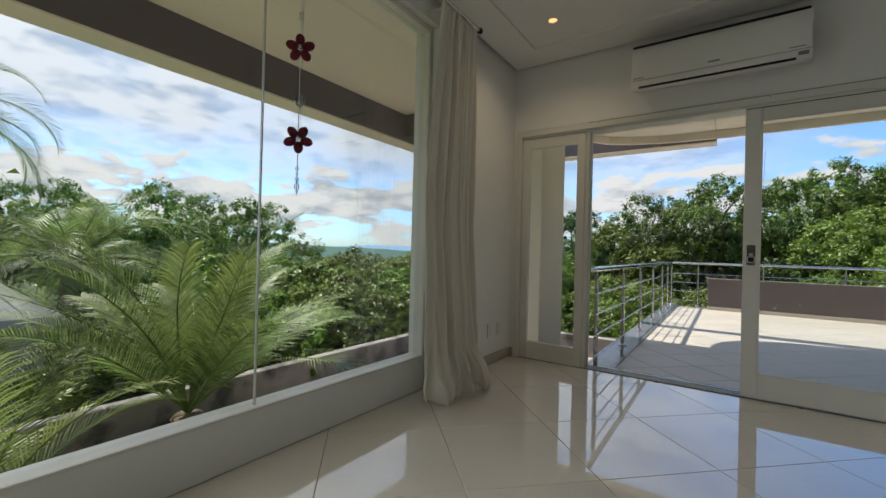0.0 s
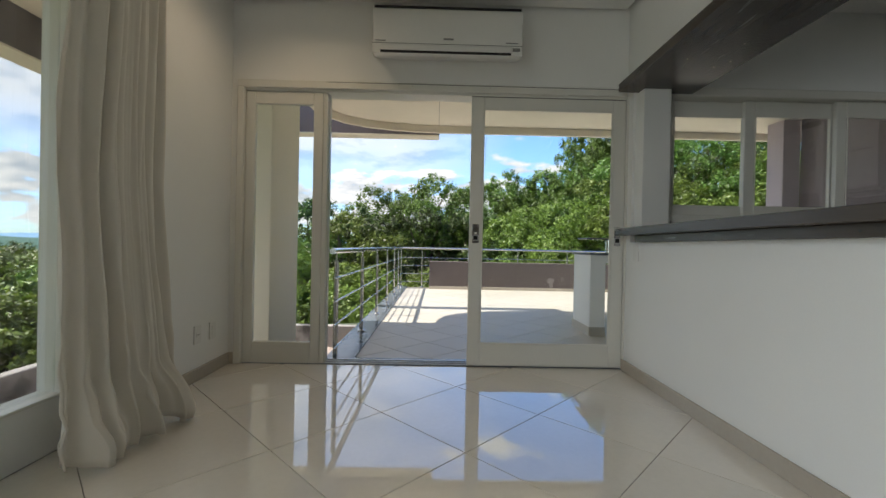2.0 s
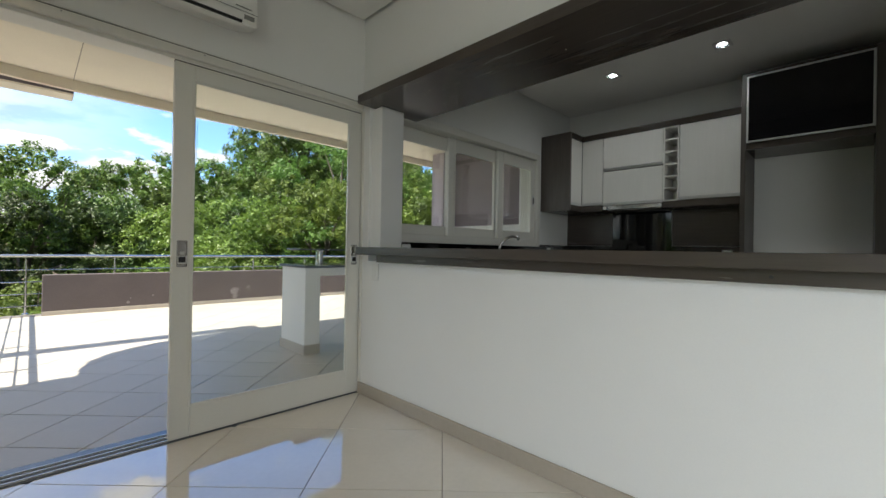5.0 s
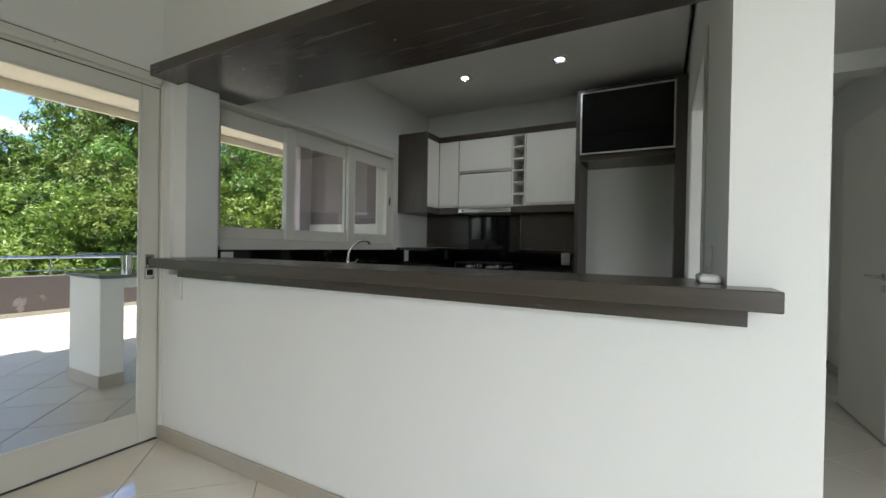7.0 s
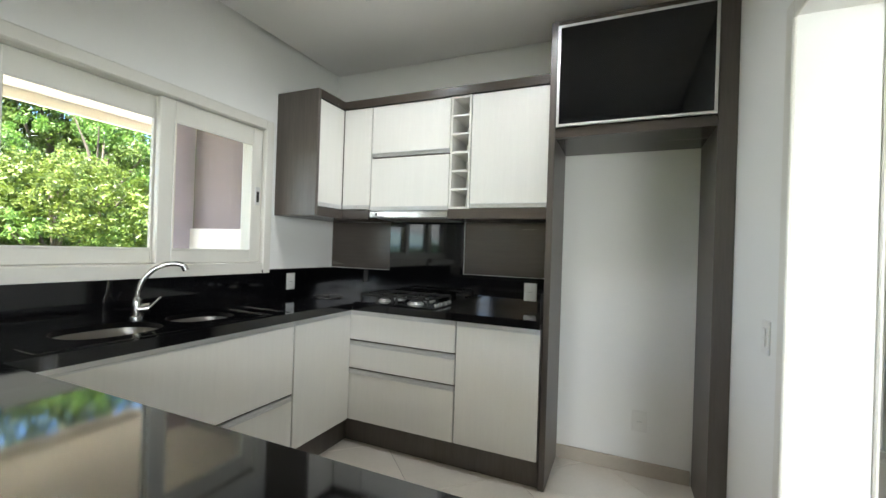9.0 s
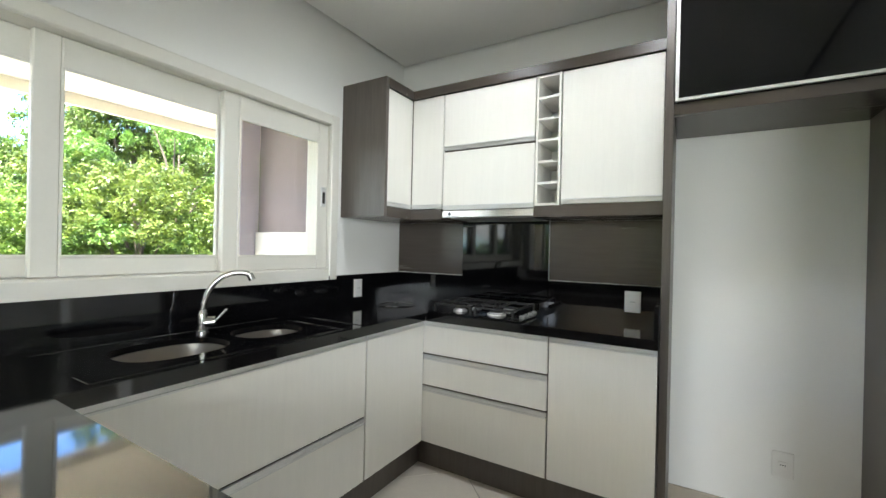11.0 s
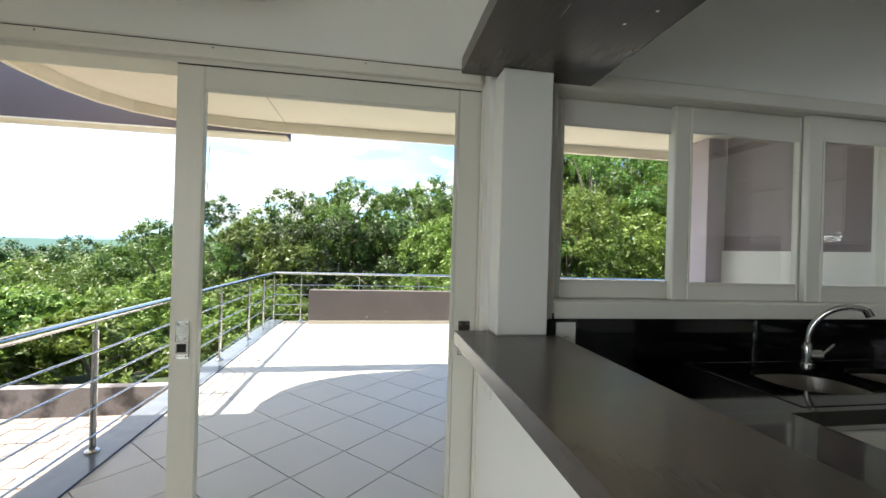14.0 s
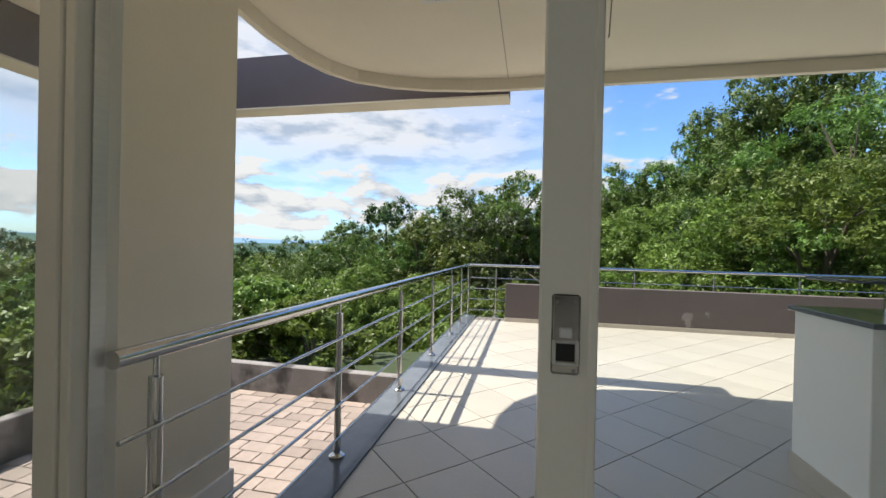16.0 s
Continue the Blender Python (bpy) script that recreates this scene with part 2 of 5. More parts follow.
GREYPLASTIC = surface("grey plastic", (0.22, 0.22, 0.21), 0.45, var=0.05, bump=0.0)
BLACKGAP = surface("black gap", (0.01, 0.01, 0.01), 0.7, var=0.2, bump=0.0)
CLOTH = surface("off-white linen cloth", (0.74, 0.70, 0.62), 0.85, var=0.06, scale=4, fine=420, bump=0.12, stretch=(1, 1, 0.5), spec=0.1)
VELVET = surface("dark red velvet", (0.13, 0.008, 0.022), 0.85, var=0.3, scale=30, fine=300, bump=0.2)
CRYSTAL = glass("clear crystal", (0.93, 0.95, 0.95), 1.0)
PANE = glass("window glass", gloss=0.22)
CREAM = surface("cream render", (0.84, 0.78, 0.655), 0.85, var=0.05, scale=1.4, fine=90, bump=0.10, spec=0.2)
MAUVE = surface("mauve grey render", (0.15, 0.13, 0.142), 0.85, var=0.10, scale=1.6, fine=90, bump=0.10, spec=0.2)
PANELMAUVE = surface("streaked mauve panel", (0.26, 0.225, 0.245), 0.85, var=0.14, scale=3.0, fine=40, bump=0.10, stretch=(4, 4, 0.5), spec=0.2)
LILAC = surface("pale lilac render", (0.50, 0.45, 0.50), 0.85, var=0.06, scale=1.6, fine=90, bump=0.10, spec=0.2)
BROWNWALL = surface("brown grey painted wall", (0.115, 0.093, 0.088), 0.75, var=0.14, scale=2.2, fine=70, bump=0.12, stain=((0.32, 0.30, 0.28), 5.0, 0.70))
SPOT = surface("faded grey paint", (0.24, 0.21, 0.205), 0.8, var=0.2, scale=20, fine=90, bump=0.1)
CONCRETE = surface("weathered concrete", (0.25, 0.232, 0.222), 0.9, var=0.22, scale=2.0, fine=40, bump=0.35, stain=((0.075, 0.068, 0.066), 2.2, 0.50))
TERRACE = surface("matt beige terrace tile", (0.475, 0.44, 0.375), 0.33, var=0.07, scale=3.0, fine=50, bump=0.04, rnd=0.05)
BLUESTONE = surface("blue grey granite kerb", (0.13, 0.145, 0.165), 0.16, var=0.18, scale=8, fine=160, bump=0.0)
PATHSTONE = surface("pale path concrete", (0.46, 0.43, 0.38), 0.9, var=0.15, scale=2.0, fine=40, bump=0.3)
STONE = surface("rough sandstone paver", (0.31, 0.25, 0.215), 0.8, var=0.22, scale=5.0, fine=60, bump=0.35, rnd=0.17)
SOIL = surface("garden soil and leaf litter", (0.36, 0.30, 0.21), 0.95, var=0.4, scale=3.0, fine=40, bump=0.6)
BARK = surface("grey brown bark", (0.13, 0.105, 0.08), 0.9, var=0.3, scale=5.0, fine=40, bump=0.6, stretch=(3, 3, 0.6))
PALMTRUNK = surface("fibrous palm trunk", (0.12, 0.085, 0.05), 0.95, var=0.35, scale=9.0, fine=50, bump=0.8)
ROOFING = surface("pale cement roofing", (0.62, 0.60, 0.57), 0.85, var=0.12, scale=2.0, fine=50, bump=0.2)
WOODLAND = surface("woodland floor", (0.035, 0.05, 0.018), 0.95, var=0.5, scale=0.6, fine=6.0, bump=0.5)
LEAF_A = foliage("broad green leaves", (0.030, 0.068, 0.010), (0.18, 0.29, 0.055), trans=0.33)
LEAF_B = foliage("yellow green leaves", (0.052, 0.105, 0.010), (0.25, 0.37, 0.07), trans=0.35)
LEAF_C = foliage("dark green leaves", (0.016, 0.036, 0.008), (0.085, 0.14, 0.03), trans=0.24)
PALM = foliage("palm leaflets", (0.05, 0.095, 0.018), (0.24, 0.33, 0.10), rnd=0.15, trans=0.35, rough=0.5)
GRASS = foliage("grass blades", (0.06, 0.11, 0.015), (0.22, 0.32, 0.06), rnd=0.1)
LED = glow("cool white led", (0.85, 0.95, 1.0), 14.0)
WARM = glow("warm lamp", (1.0, 0.50, 0.16), 0.6)

# ---- builders ----
BASE = {}


def B():
    return bmesh.new()


def bx(bm, x0, x1, y0, y1, z0, z1, bev=0.0, seg=1):
    vs = bmesh.ops.create_cube(bm, size=1.0, matrix=Matrix.LocRotScale(((x0 + x1) / 2, (y0 + y1) / 2, (z0 + z1) / 2), None, (abs(x1 - x0), abs(y1 - y0), abs(z1 - z0))))["verts"]
    if bev:
        bmesh.ops.bevel(bm, geom=list({e for v in vs for e in v.link_edges}), offset=bev, segments=seg, affect="EDGES", profile=0.5)
    return bm


def rod(bm, p, q, r, n=10, r2=None, caps=True):
    p, q = Vector(p), Vector(q)
    d = q - p
    m = Matrix.Translation((p + q) / 2) @ d.to_track_quat("Z", "Y").to_matrix().to_4x4()
    bmesh.ops.create_cone(bm, cap_ends=caps, segments=n, radius1=r, radius2=r if r2 is None else r2, depth=d.length, matrix=m)
    return bm


def tube(bm, pts, r, n=8, radii=None):
    pts = [Vector(p) for p in pts]
    rings = []
    side = None
    for i, p in enumerate(pts):
        d = (pts[min(i + 1, len(pts) - 1)] - pts[max(i - 1, 0)]).normalized()
        if side is None:
            side = d.orthogonal().normalized()
        side = (side - d * side.dot(d)).normalized()
        other = d.cross(side)
        rr = radii[i] if radii else r
        rings.append([bm.verts.new(p + (side * math.cos(a) + other * math.sin(a)) * rr) for a in (2 * math.pi * k / n for k in range(n))])
    for a, b in zip(rings, rings[1:]):
        for k in range(n):
            bm.faces.new((a[k], a[(k + 1) % n], b[(k + 1) % n], b[k]))
    bm.faces.new(rings[0][::-1]), bm.faces.new(rings[-1])
    return bm


def lathe(bm, at, profile, n=20, m=None):
    """A turned body: profile of (radius, height) about the z axis through at."""
    m = m or Matrix.Identity(4)
    rings = []
    for r, z in profile:
        rings.append([bm.verts.new(Vector(at) + (m @ Vector((max(r, 1e-4) * math.cos(a), max(r, 1e-4) * math.sin(a), z)))) for a in (2 * math.pi * k / n for k in range(n))])
    for a, b in zip(rings, rings[1:]):
        for k in range(n):
            bm.faces.new((a[k], a[(k + 1) % n], b[(k + 1) % n], b[k]))
    bm.faces.new(rings[0][::-1]), bm.faces.new(rings[-1])
    return bm


def prism(bm, pts, z0, z1):
    """An upright block over a plan outline."""
    lo, hi = [bm.verts.new((x, y, z0)) for x, y in pts], [bm.verts.new((x, y, z1)) for x, y in pts]
    bm.faces.new(lo[::-1]), bm.faces.new(hi)
    for k in range(len(pts)):
        j = (k + 1) % len(pts)
        bm.faces.new((lo[k], lo[j], hi[j], hi[k]))
    return bm


def finish(bm, name, material, at=(0, 0, 0), smooth=None):
    bmesh.ops.recalc_face_normals(bm, faces=bm.faces)
    if Vector(at).length:
        bmesh.ops.translate(bm, verts=bm.verts, vec=-Vector(at))
    me = bpy.data.meshes.new(name)
    bm.to_mesh(me)
    bm.free()
    me.materials.append(material)
    if smooth is not None:
        me.shade_smooth()
        me.set_sharp_from_angle(angle=radians(smooth))
    return me


def solid(name, bm, material, label="", category="", group="", kind="", at=(0, 0, 0), smooth=None):
    """A top-level thing, or a piece of the setting, of one mesh."""
    ob = new(name, finish(bm, name, material, at, smooth))
    ob.location = at
    BASE[ob] = Vector(at)
    return tagged(ob, label, category, group, kind)


def thing(name, at, label="", category="", group="", kind=""):
    ob = new(name)
    ob.empty_display_size = 0.1
    ob.location = at
    BASE[ob] = Vector(at)
    return tagged(ob, label, category, group, kind)


def part(name, bm, material, parent, label="", smooth=None):
    """A mesh of its own under a thing or under a part; bm is in the world's metres."""
    ob = new(name, finish(bm, name, material, BASE[parent], smooth))
    ob.parent = parent
    BASE[ob] = BASE[parent]
    return tagged(ob, label)


def frame_bars(bm, axis, u0, u1, z0, z1, v0, v1, w, wt=None, wb=None, bev=0.004):
    """A rectangular frame of four bars; axis 'x': it spans x, with v along y; axis 'y': the other way."""
    wt, wb = wt or w, wb or w
    for a, b, c, d in ((u0, u0 + w, z0, z1), (u1 - w, u1, z0, z1), (u0 + w, u1 - w, z0, z0 + wb), (u0 + w, u1 - w, z1 - wt, z1)):
        if axis == "x":
            bx(bm, a, b, v0, v1, c, d, bev)
        else:
            bx(bm, v0, v1, a, b, c, d, bev)
    return bm


def wall_with_hole(name, axis, u0, u1, v0, v1, z0, z1, holes, material, label=""):
    """A thick wall that spans u, with openings (u0, u1, z0, z1) right through it."""
    bm = B()

    def put(a, b, c, d):
        if b - a > 1e-4 and d - c > 1e-4:
            bx(bm, *((a, b, v0, v1) if axis == "x" else (v0, v1, a, b)), c, d)

    at = u0
    for h0, h1, hz0, hz1 in sorted(holes):
        put(at, h0, z0, z1), put(h0, h1, z0, hz0), put(h0, h1, hz1, z1)
        at = h1
    put(at, u1, z0, z1)
    return solid(name, bm, material, label, kind="structure")

# ---- the setting: rooms ----
XL, XB, YD, YL, YK, ZC, ZK = -1.56, 1.47, 3.68, 3.77, 0.97, 2.76, 2.73   # left wall, bar wall, kitchen window wall, living door wall, kitchen's south wall, ceilings
XE, YS, YC, YBACK, XCE = 4.45, 0.76, -0.36, -5.0, 5.6         # kitchen's end wall, corridor, back of the living room, corridor's end
WY0, WY1, WZ0, WZ1 = -2.3, 2.485, 0.235, 2.61                   # the large window
TERR = -0.04                                                   # terrace level

wall_with_hole("wall_window_side", "y", YBACK - 0.2, 3.93, XL - 0.21, XL, 0.0, 3.0, [(WY0, WY1, -0.01, WZ1)], PAINT, "white painted wall with a wide low window")
solid("window_kerb", bx(B(), XL - 0.21, XL - 0.06, WY0, WY1, 0.0, WZ0, 0.004), PAINT, "low white kerb under the wide window", kind="structure")
wall_with_hole("wall_terrace_side", "x", XL, XB, YL, YL + 0.205, 0.0, 3.0, [(-1.475, XB, 0.0, 2.115)], PAINT, "white painted wall over the sliding terrace door")
wall_with_hole("wall_kitchen_window", "x", XB, XE + 0.2, YD, YD + 0.24, 0.0, 3.0, [(1.72, 3.735, 1.155, 2.12)], PAINT, "white painted kitchen wall with a wide window")
wall_with_hole("wall_kitchen_end", "y", YC, YD, XE, XE + 0.2, 0.0, 3.0, [(YC, YS, 0.0, 2.6)], PAINT, "white painted end wall of the kitchen")
wall_with_hole("wall_kitchen_south", "x", XB, XE, YS, YK, 0.0, 3.0, [(2.25, 3.29, 0.0, 2.10)], PAINT, "white painted wall with a doorway to the corridor")
wall_with_hole("wall_corridor_south", "x", XB, XCE + 0.2, YC - 0.15, YC, 0.0, 3.0, [], PAINT, "white painted corridor wall")
wall_with_hole("wall_corridor_north", "x", XE + 0.2, XCE + 0.2, YS, YS + 0.15, 0.0, 3.0, [], PAINT, "white painted corridor wall")
wall_with_hole("wall_corridor_end", "y", YC, YS, XCE, XCE + 0.2, 0.0, 3.0, [(-0.62 + 0.3, 0.05 + 0.42, 0.0, 2.1)], PAINT, "white painted wall at the corridor's end")
# two unseen closing walls, dark to keep bounced light down
wall_with_hole("wall_living_east", "y", YBACK, YC - 0.15, XB, XB + 0.15, 0.0, 3.0, [], UNSEEN_DARK, "unseen living room wall, toned dark to cut bounced light")
wall_with_hole("wall_living_back", "x", XL, XB + 0.15, YBACK - 0.2, YBACK, 0.0, 3.0, [], UNSEEN_DARK, "unseen back wall, toned dark to cut bounced light")
solid("wall_bar", bx(B(), XB, 1.70, YK, YD, 0.0, 0.983), PAINT, "white painted half wall under the bar top", kind="structure")
solid("wall_over_bar", bx(B(), XB, 1.85, YK, YD, 2.157, 3.0), PAINT, "white painted wall over the kitchen opening", kind="structure")
solid("wall_pilaster", bx(B(), 1.49, 1.69, 3.56, YD, 1.083, 2.095, 0.003), PAINT, "white painted pilaster between door and window", kind="structure")

# ceilings: boards that stop short of the walls, leaving a shadow gap below the slab
cb = B()
G = 0.032
bx(cb, XL + G, XL + 0.33, YBACK + G, YL - G, ZC, ZC + 0.06)
bx(cb, XB - 0.33, XB - G, YBACK + G, YL - G, ZC, ZC + 0.06)
bx(cb, XL + 0.33, XB - 0.33, YL - 0.32, YL - G, ZC, ZC + 0.06)
bx(cb, XL + 0.33, XB - 0.33, YBACK + G, YBACK + 0.33, ZC, ZC + 0.06)
bx(cb, XL + 0.33, XB - 0.33, YBACK + 0.33, YL - 0.32, ZC + 0.022, ZC + 0.065)
bx(cb, XL, XB, YBACK, YL, ZC + 0.15, ZC + 0.25)
solid("ceiling", cb, CEIL, "white plasterboard ceiling with a stepped border", kind="structure")
kb = B()
bx(kb, 1.85 + G, XE - G, YK + G, YD - G, ZK, ZK + 0.07)
bx(kb, 1.85, XE, YK, YD, ZK + 0.17, ZK + 0.27)
solid("ceiling_kitchen", kb, CEIL, "white plasterboard kitchen ceiling", kind="structure")
hb = bx(B(), XB, XCE, YC, YS, 2.75, 2.95)
solid("ceiling_corridor", hb, CEIL, "white corridor ceiling", kind="structure")

# floor bed under the tiles
fb = B()
bx(fb, XL - 0.21, XCE + 0.2, YBACK - 0.2, YL + 0.145, -0.22, -0.008)
floor = solid("floor", fb, GROUT, "polished beige porcelain floor laid diagonally", kind="structure")

# skirting
sk = B()
bx(sk, XL, XL + 0.014, 2.50, YL - 0.014, 0.0, 0.085, 0.003)
bx(sk, XL, -1.50, YL - 0.014, YL, 0.0, 0.085, 0.003)
bx(sk, XB - 0.014, XB, YS, YL - 0.002, 0.0, 0.085, 0.003)
bx(sk, XB - 0.014, XB, YBACK, YC, 0.0, 0.085, 0.003)
bx(sk, XE - 0.014, XE, 1.06, 1.82, 0.0, 0.085, 0.003)
bx(sk, XB + 0.15, XCE, YC, YC + 0.014, 0.0, 0.085, 0.003)
bx(sk, 1.70, 2.2, YS - 0.014, YS, 0.0, 0.085, 0.003)
solid("baseboard", sk, SKIRT, "beige tile skirting", kind="structure")


# ---- windows and doors ----
def pane(name, parent, x0, x1, y0, y1, z0, z1):
    p = part(name, bx(B(), x0, x1, y0, y1, z0, z1), PANE, parent, "clear window glass")
    p.visible_shadow = False
    return p


w1 = thing("window_1", (XL - 0.06, 0.1, WZ0), "wide frameless window with butt-jointed glass panes", "window", kind="structure")
wf = B()
frame_bars(wf, "y", WY0, WY1, WZ0, WZ1, XL - 0.14, XL - 0.05, 0.04, bev=0.003, wb=0.014)
part("window_frame", wf, JOINERY, w1)
seams = [WY0 + 0.045, -1.42, -0.10, 1.20, WY1 - 0.04]
for a, b in zip(seams, seams[1:]):
    pane("pane", w1, XL - 0.10, XL - 0.09, a + 0.002, b - 0.002, WZ0 + 0.014, WZ1 - 0.045)
for s in seams[1:-1]:
    part("seal", bx(B(), XL - 0.102, XL - 0.088, s - 0.003, s + 0.003, WZ0 + 0.014, WZ1 - 0.045), ALU, w1, "pale silicone joint")

# sliding terrace door
d1 = thing("door_1", (0.0, YD + 0.1, 0.0), "cream sliding terrace door, one leaf pushed open", "sliding door", kind="structure")
df = B()
bx(df, -1.475, XB, YL + 0.004, YL + 0.15, 2.085, 2.115, 0.002)
bx(df, -1.475, -1.462, YL + 0.004, YL + 0.15, 0.0, 2.085, 0.002)
bx(df, XB - 0.005, XB, YL + 0.004, YL + 0.15, 0.0, 2.085, 0.001)
part("door_frame", df, JOINERY, d1)
part("jamb", bx(B(), -0.872, -0.840, YL + 0.020, YL + 0.14, 0.0, 2.085, 0.003), JOINERY, d1)
part("jamb_track", bx(B(), -0.8395, -0.833, YL + 0.06, YL + 0.10, 0.004, 2.085, 0.001), ALU, d1, "worn metal track in the jamb")
for a, b, c, d in ((-1.515, 1.458, 2.102, 2.160), (-1.515, -1.462, 0.0, 2.102), (1.459, 1.492, 0.0, 2.094)):
    part("architrave", bx(B(), a, b, YL - 0.022, YL + 0.003, c, d, 0.005), JOINERY, d1)
part("shadow_line", bx(B(), -0.84, 1.458, YL - 0.0235, YL - 0.0205, 2.1495, 2.1525), BLACKGAP, d1, "thin dark joint in the head trim")
for x in (-0.76, -0.19, 0.40, 0.97):
    part("screw", rod(B(), (x, YL - 0.0242, 2.140), (x, YL - 0.0218, 2.140), 0.0035, 8), GREYPLASTIC, d1, "small dark screw head in the trim")
fx = part("fixed_light", frame_bars(B(), "x", -1.461, -0.873, 0.0, 2.084, YL + 0.012, YL + 0.05, 0.072, wt=0.095, wb=0.165), JOINERY, d1)
pane("pane", d1, -1.392, -0.942, YL + 0.028, YL + 0.035, 0.162, 1.992)
leaf = part("sliding_leaf", frame_bars(B(), "x", 0.266, 1.462, 0.010, 2.080, YL + 0.006, YL + 0.046, 0.098, wt=0.090, wb=0.170), JOINERY, d1)
part("glazing_bead", frame_bars(B(), "x", 0.352, 1.362, 0.175, 1.993, YL - 0.001, YL + 0.0055, 0.016, bev=0.003), JOINERY, leaf)
part("top_gap", bx(B(), 0.266, 1.458, YL + 0.010, YL + 0.040, 2.0805, 2.0845), BLACKGAP, d1)
pane("pane", d1, 0.355, 1.359, YL + 0.022, YL + 0.029, 0.178, 1.992)
part("glass_crack", tube(B(), [(0.384, YL + 0.0205, 1.775), (0.379, YL + 0.0205, 1.70), (0.381, YL + 0.0205, 1.64), (0.377, YL + 0.0205, 1.565)], 0.0011, 5), GREYPLASTIC, d1, "thin dark hairline crack in the glass")
for x0, x1 in ((0.288, 0.338), (1.386, 1.436)):
    y0 = YL + 0.006
    lk = part("latch", bx(B(), x0, x1, y0 - 0.0045, y0 + 0.0002, 0.955, 1.10, 0.004), STEEL, leaf, "brushed steel flush latch")
    part("finger_pull", frame_bars(B(), "x", x0 + 0.002, x1 - 0.002, 0.973, 1.018, y0 - 0.012, y0 - 0.0045, 0.006, bev=0.002), ALU, leaf, "steel pull ring of the latch")
    part("latch_recess", bx(B(), x0 + 0.009, x1 - 0.009, y0 - 0.0058, y0 - 0.0044, 0.980, 1.011), BLACKGAP, leaf)
    part("bolt", bx(B(), x0 + 0.014, x1 - 0.014, y0 - 0.012, y0 - 0.0045, 1.022, 1.040, 0.002), ALU, leaf)
    for sx, sz in ((x0 + 0.010, 1.086), (x1 - 0.010, 1.086), (x1 - 0.010, 0.963)):
        part("screw", rod(B(), (sx, y0 - 0.0056, sz), (sx, y0 - 0.0044, sz), 0.004, 8), GREYPLASTIC, leaf)
part("threshold", bx(B(), -1.462, 1.464, YL + 0.004, YL + 0.20, -0.03, 0.004, 0.002), BLUESTONE, d1, "grey stone threshold")
for y in (YL + 0.026, YL + 0.075, YL + 0.12):
    part("track", bx(B(), -0.84, 1.46, y - 0.004, y + 0.004, 0.004, 0.011), ALU, d1, "aluminium floor track")

# kitchen window: three sliding sashes on three tracks
w2 = thing("window_2", (2.7, YD + 0.05, 1.155), "cream wooden three-sash sliding kitchen window", "window", kind="structure")
part("architrave", frame_bars(B(), "x", 1.695, 3.765, 1.125, 2.155, YD - 0.022, YD - 0.001, 0.065, wb=0.075, bev=0.006), JOINERY, w2)
part("window_frame", frame_bars(B(), "x", 1.72, 3.735, 1.155, 2.12, YD, YD + 0.2, 0.03, bev=0.003), JOINERY, w2)
part("window_sill", bx(B(), 1.75, 3.705, YD + 0.005, YD + 0.2, 1.186, 1.200, 0.004), JOINERY, w2)
for a, b, y in ((1.752, 2.46, YD + 0.095), (2.36, 3.11, YD + 0.055), (3.03, 3.703, YD + 0.012)):
    sash = part("sash", frame_bars(B(), "x", a, b, 1.201, 2.088, y, y + 0.035, 0.080, wt=0.115, wb=0.075, bev=0.005), JOINERY, w2)
    g = pane("pane", w2, a + 0.078, b - 0.078, y + 0.015, y + 0.021, 1.273, 1.975)
    part("glazing_bead", frame_bars(B(), "x", a + 0.078, b - 0.078, 1.274, 1.975, y - 0.004, y + 0.002, 0.010, bev=0.002), JOINERY, sash)
for x, y in ((1.79, YD + 0.095), (3.665, YD + 0.012)):
    part("latch", bx(B(), x - 0.02, x + 0.02, y - 0.006, y, 1.58, 1.70, 0.003), ALU, w2, "steel flush latch")
    part("latch_recess", bx(B(), x - 0.010, x + 0.010, y - 0.0075, y - 0.005, 1.60, 1.67), BLACKGAP, w2)

# casing of the doorway to the corridor, and the corridor's doors
d2 = thing("doorway", (2.77, YK, 0), "white cased doorway from kitchen to corridor", "doorway", kind="structure")
for y0, y1 in ((YK, YK + 0.012), (YS - 0.012, YS)):
    cs = B()
    bx(cs, 2.20, 2.262, y0, y1, 0, 2.15, 0.004), bx(cs, 3.278, 3.34, y0, y1, 0, 2.15, 0.004), bx(cs, 2.262, 3.278, y0, y1, 2.088, 2.15, 0.004)
    part("casing", cs, JOINERY, d2)
d3 = thing("door_2", (4.28, -0.095, 0), "white interior door standing open along the corridor", "door", kind="structure")
dl = part("leaf", bx(B(), 3.59, 4.36, -0.120, -0.085, 0.012, 2.11, 0.003), JOINERY, d3)
part("edge_plate", bx(B(), 3.5885, 3.5895, -0.113, -0.093, 0.93, 1.09), ALU, dl)
for s in (-1, 1):
    yy = -0.085 if s > 0 else -0.120
    hb_ = B()
    rod(hb_, (3.65, yy, 1.03), (3.65, yy + s * 0.045, 1.03), 0.010), rod(hb_, (3.645, yy + s * 0.045, 1.03), (3.77, yy + s * 0.045, 1.03), 0.009)
    rod(hb_, (3.65, yy, 1.03), (3.65, yy + s * 0.006, 1.03), 0.024, 16)
    part("handle", hb_, CHROME, dl, "chrome lever handle", smooth=40)
    part("key_plate", rod(B(), (3.65, yy, 0.955), (3.65, yy + s * 0.006, 0.955), 0.022, 16), CHROME, dl)
d4 = thing("door_3", (XCE + 0.05, 0.07, 0), "white closed door at the corridor's end", "door", kind="structure")
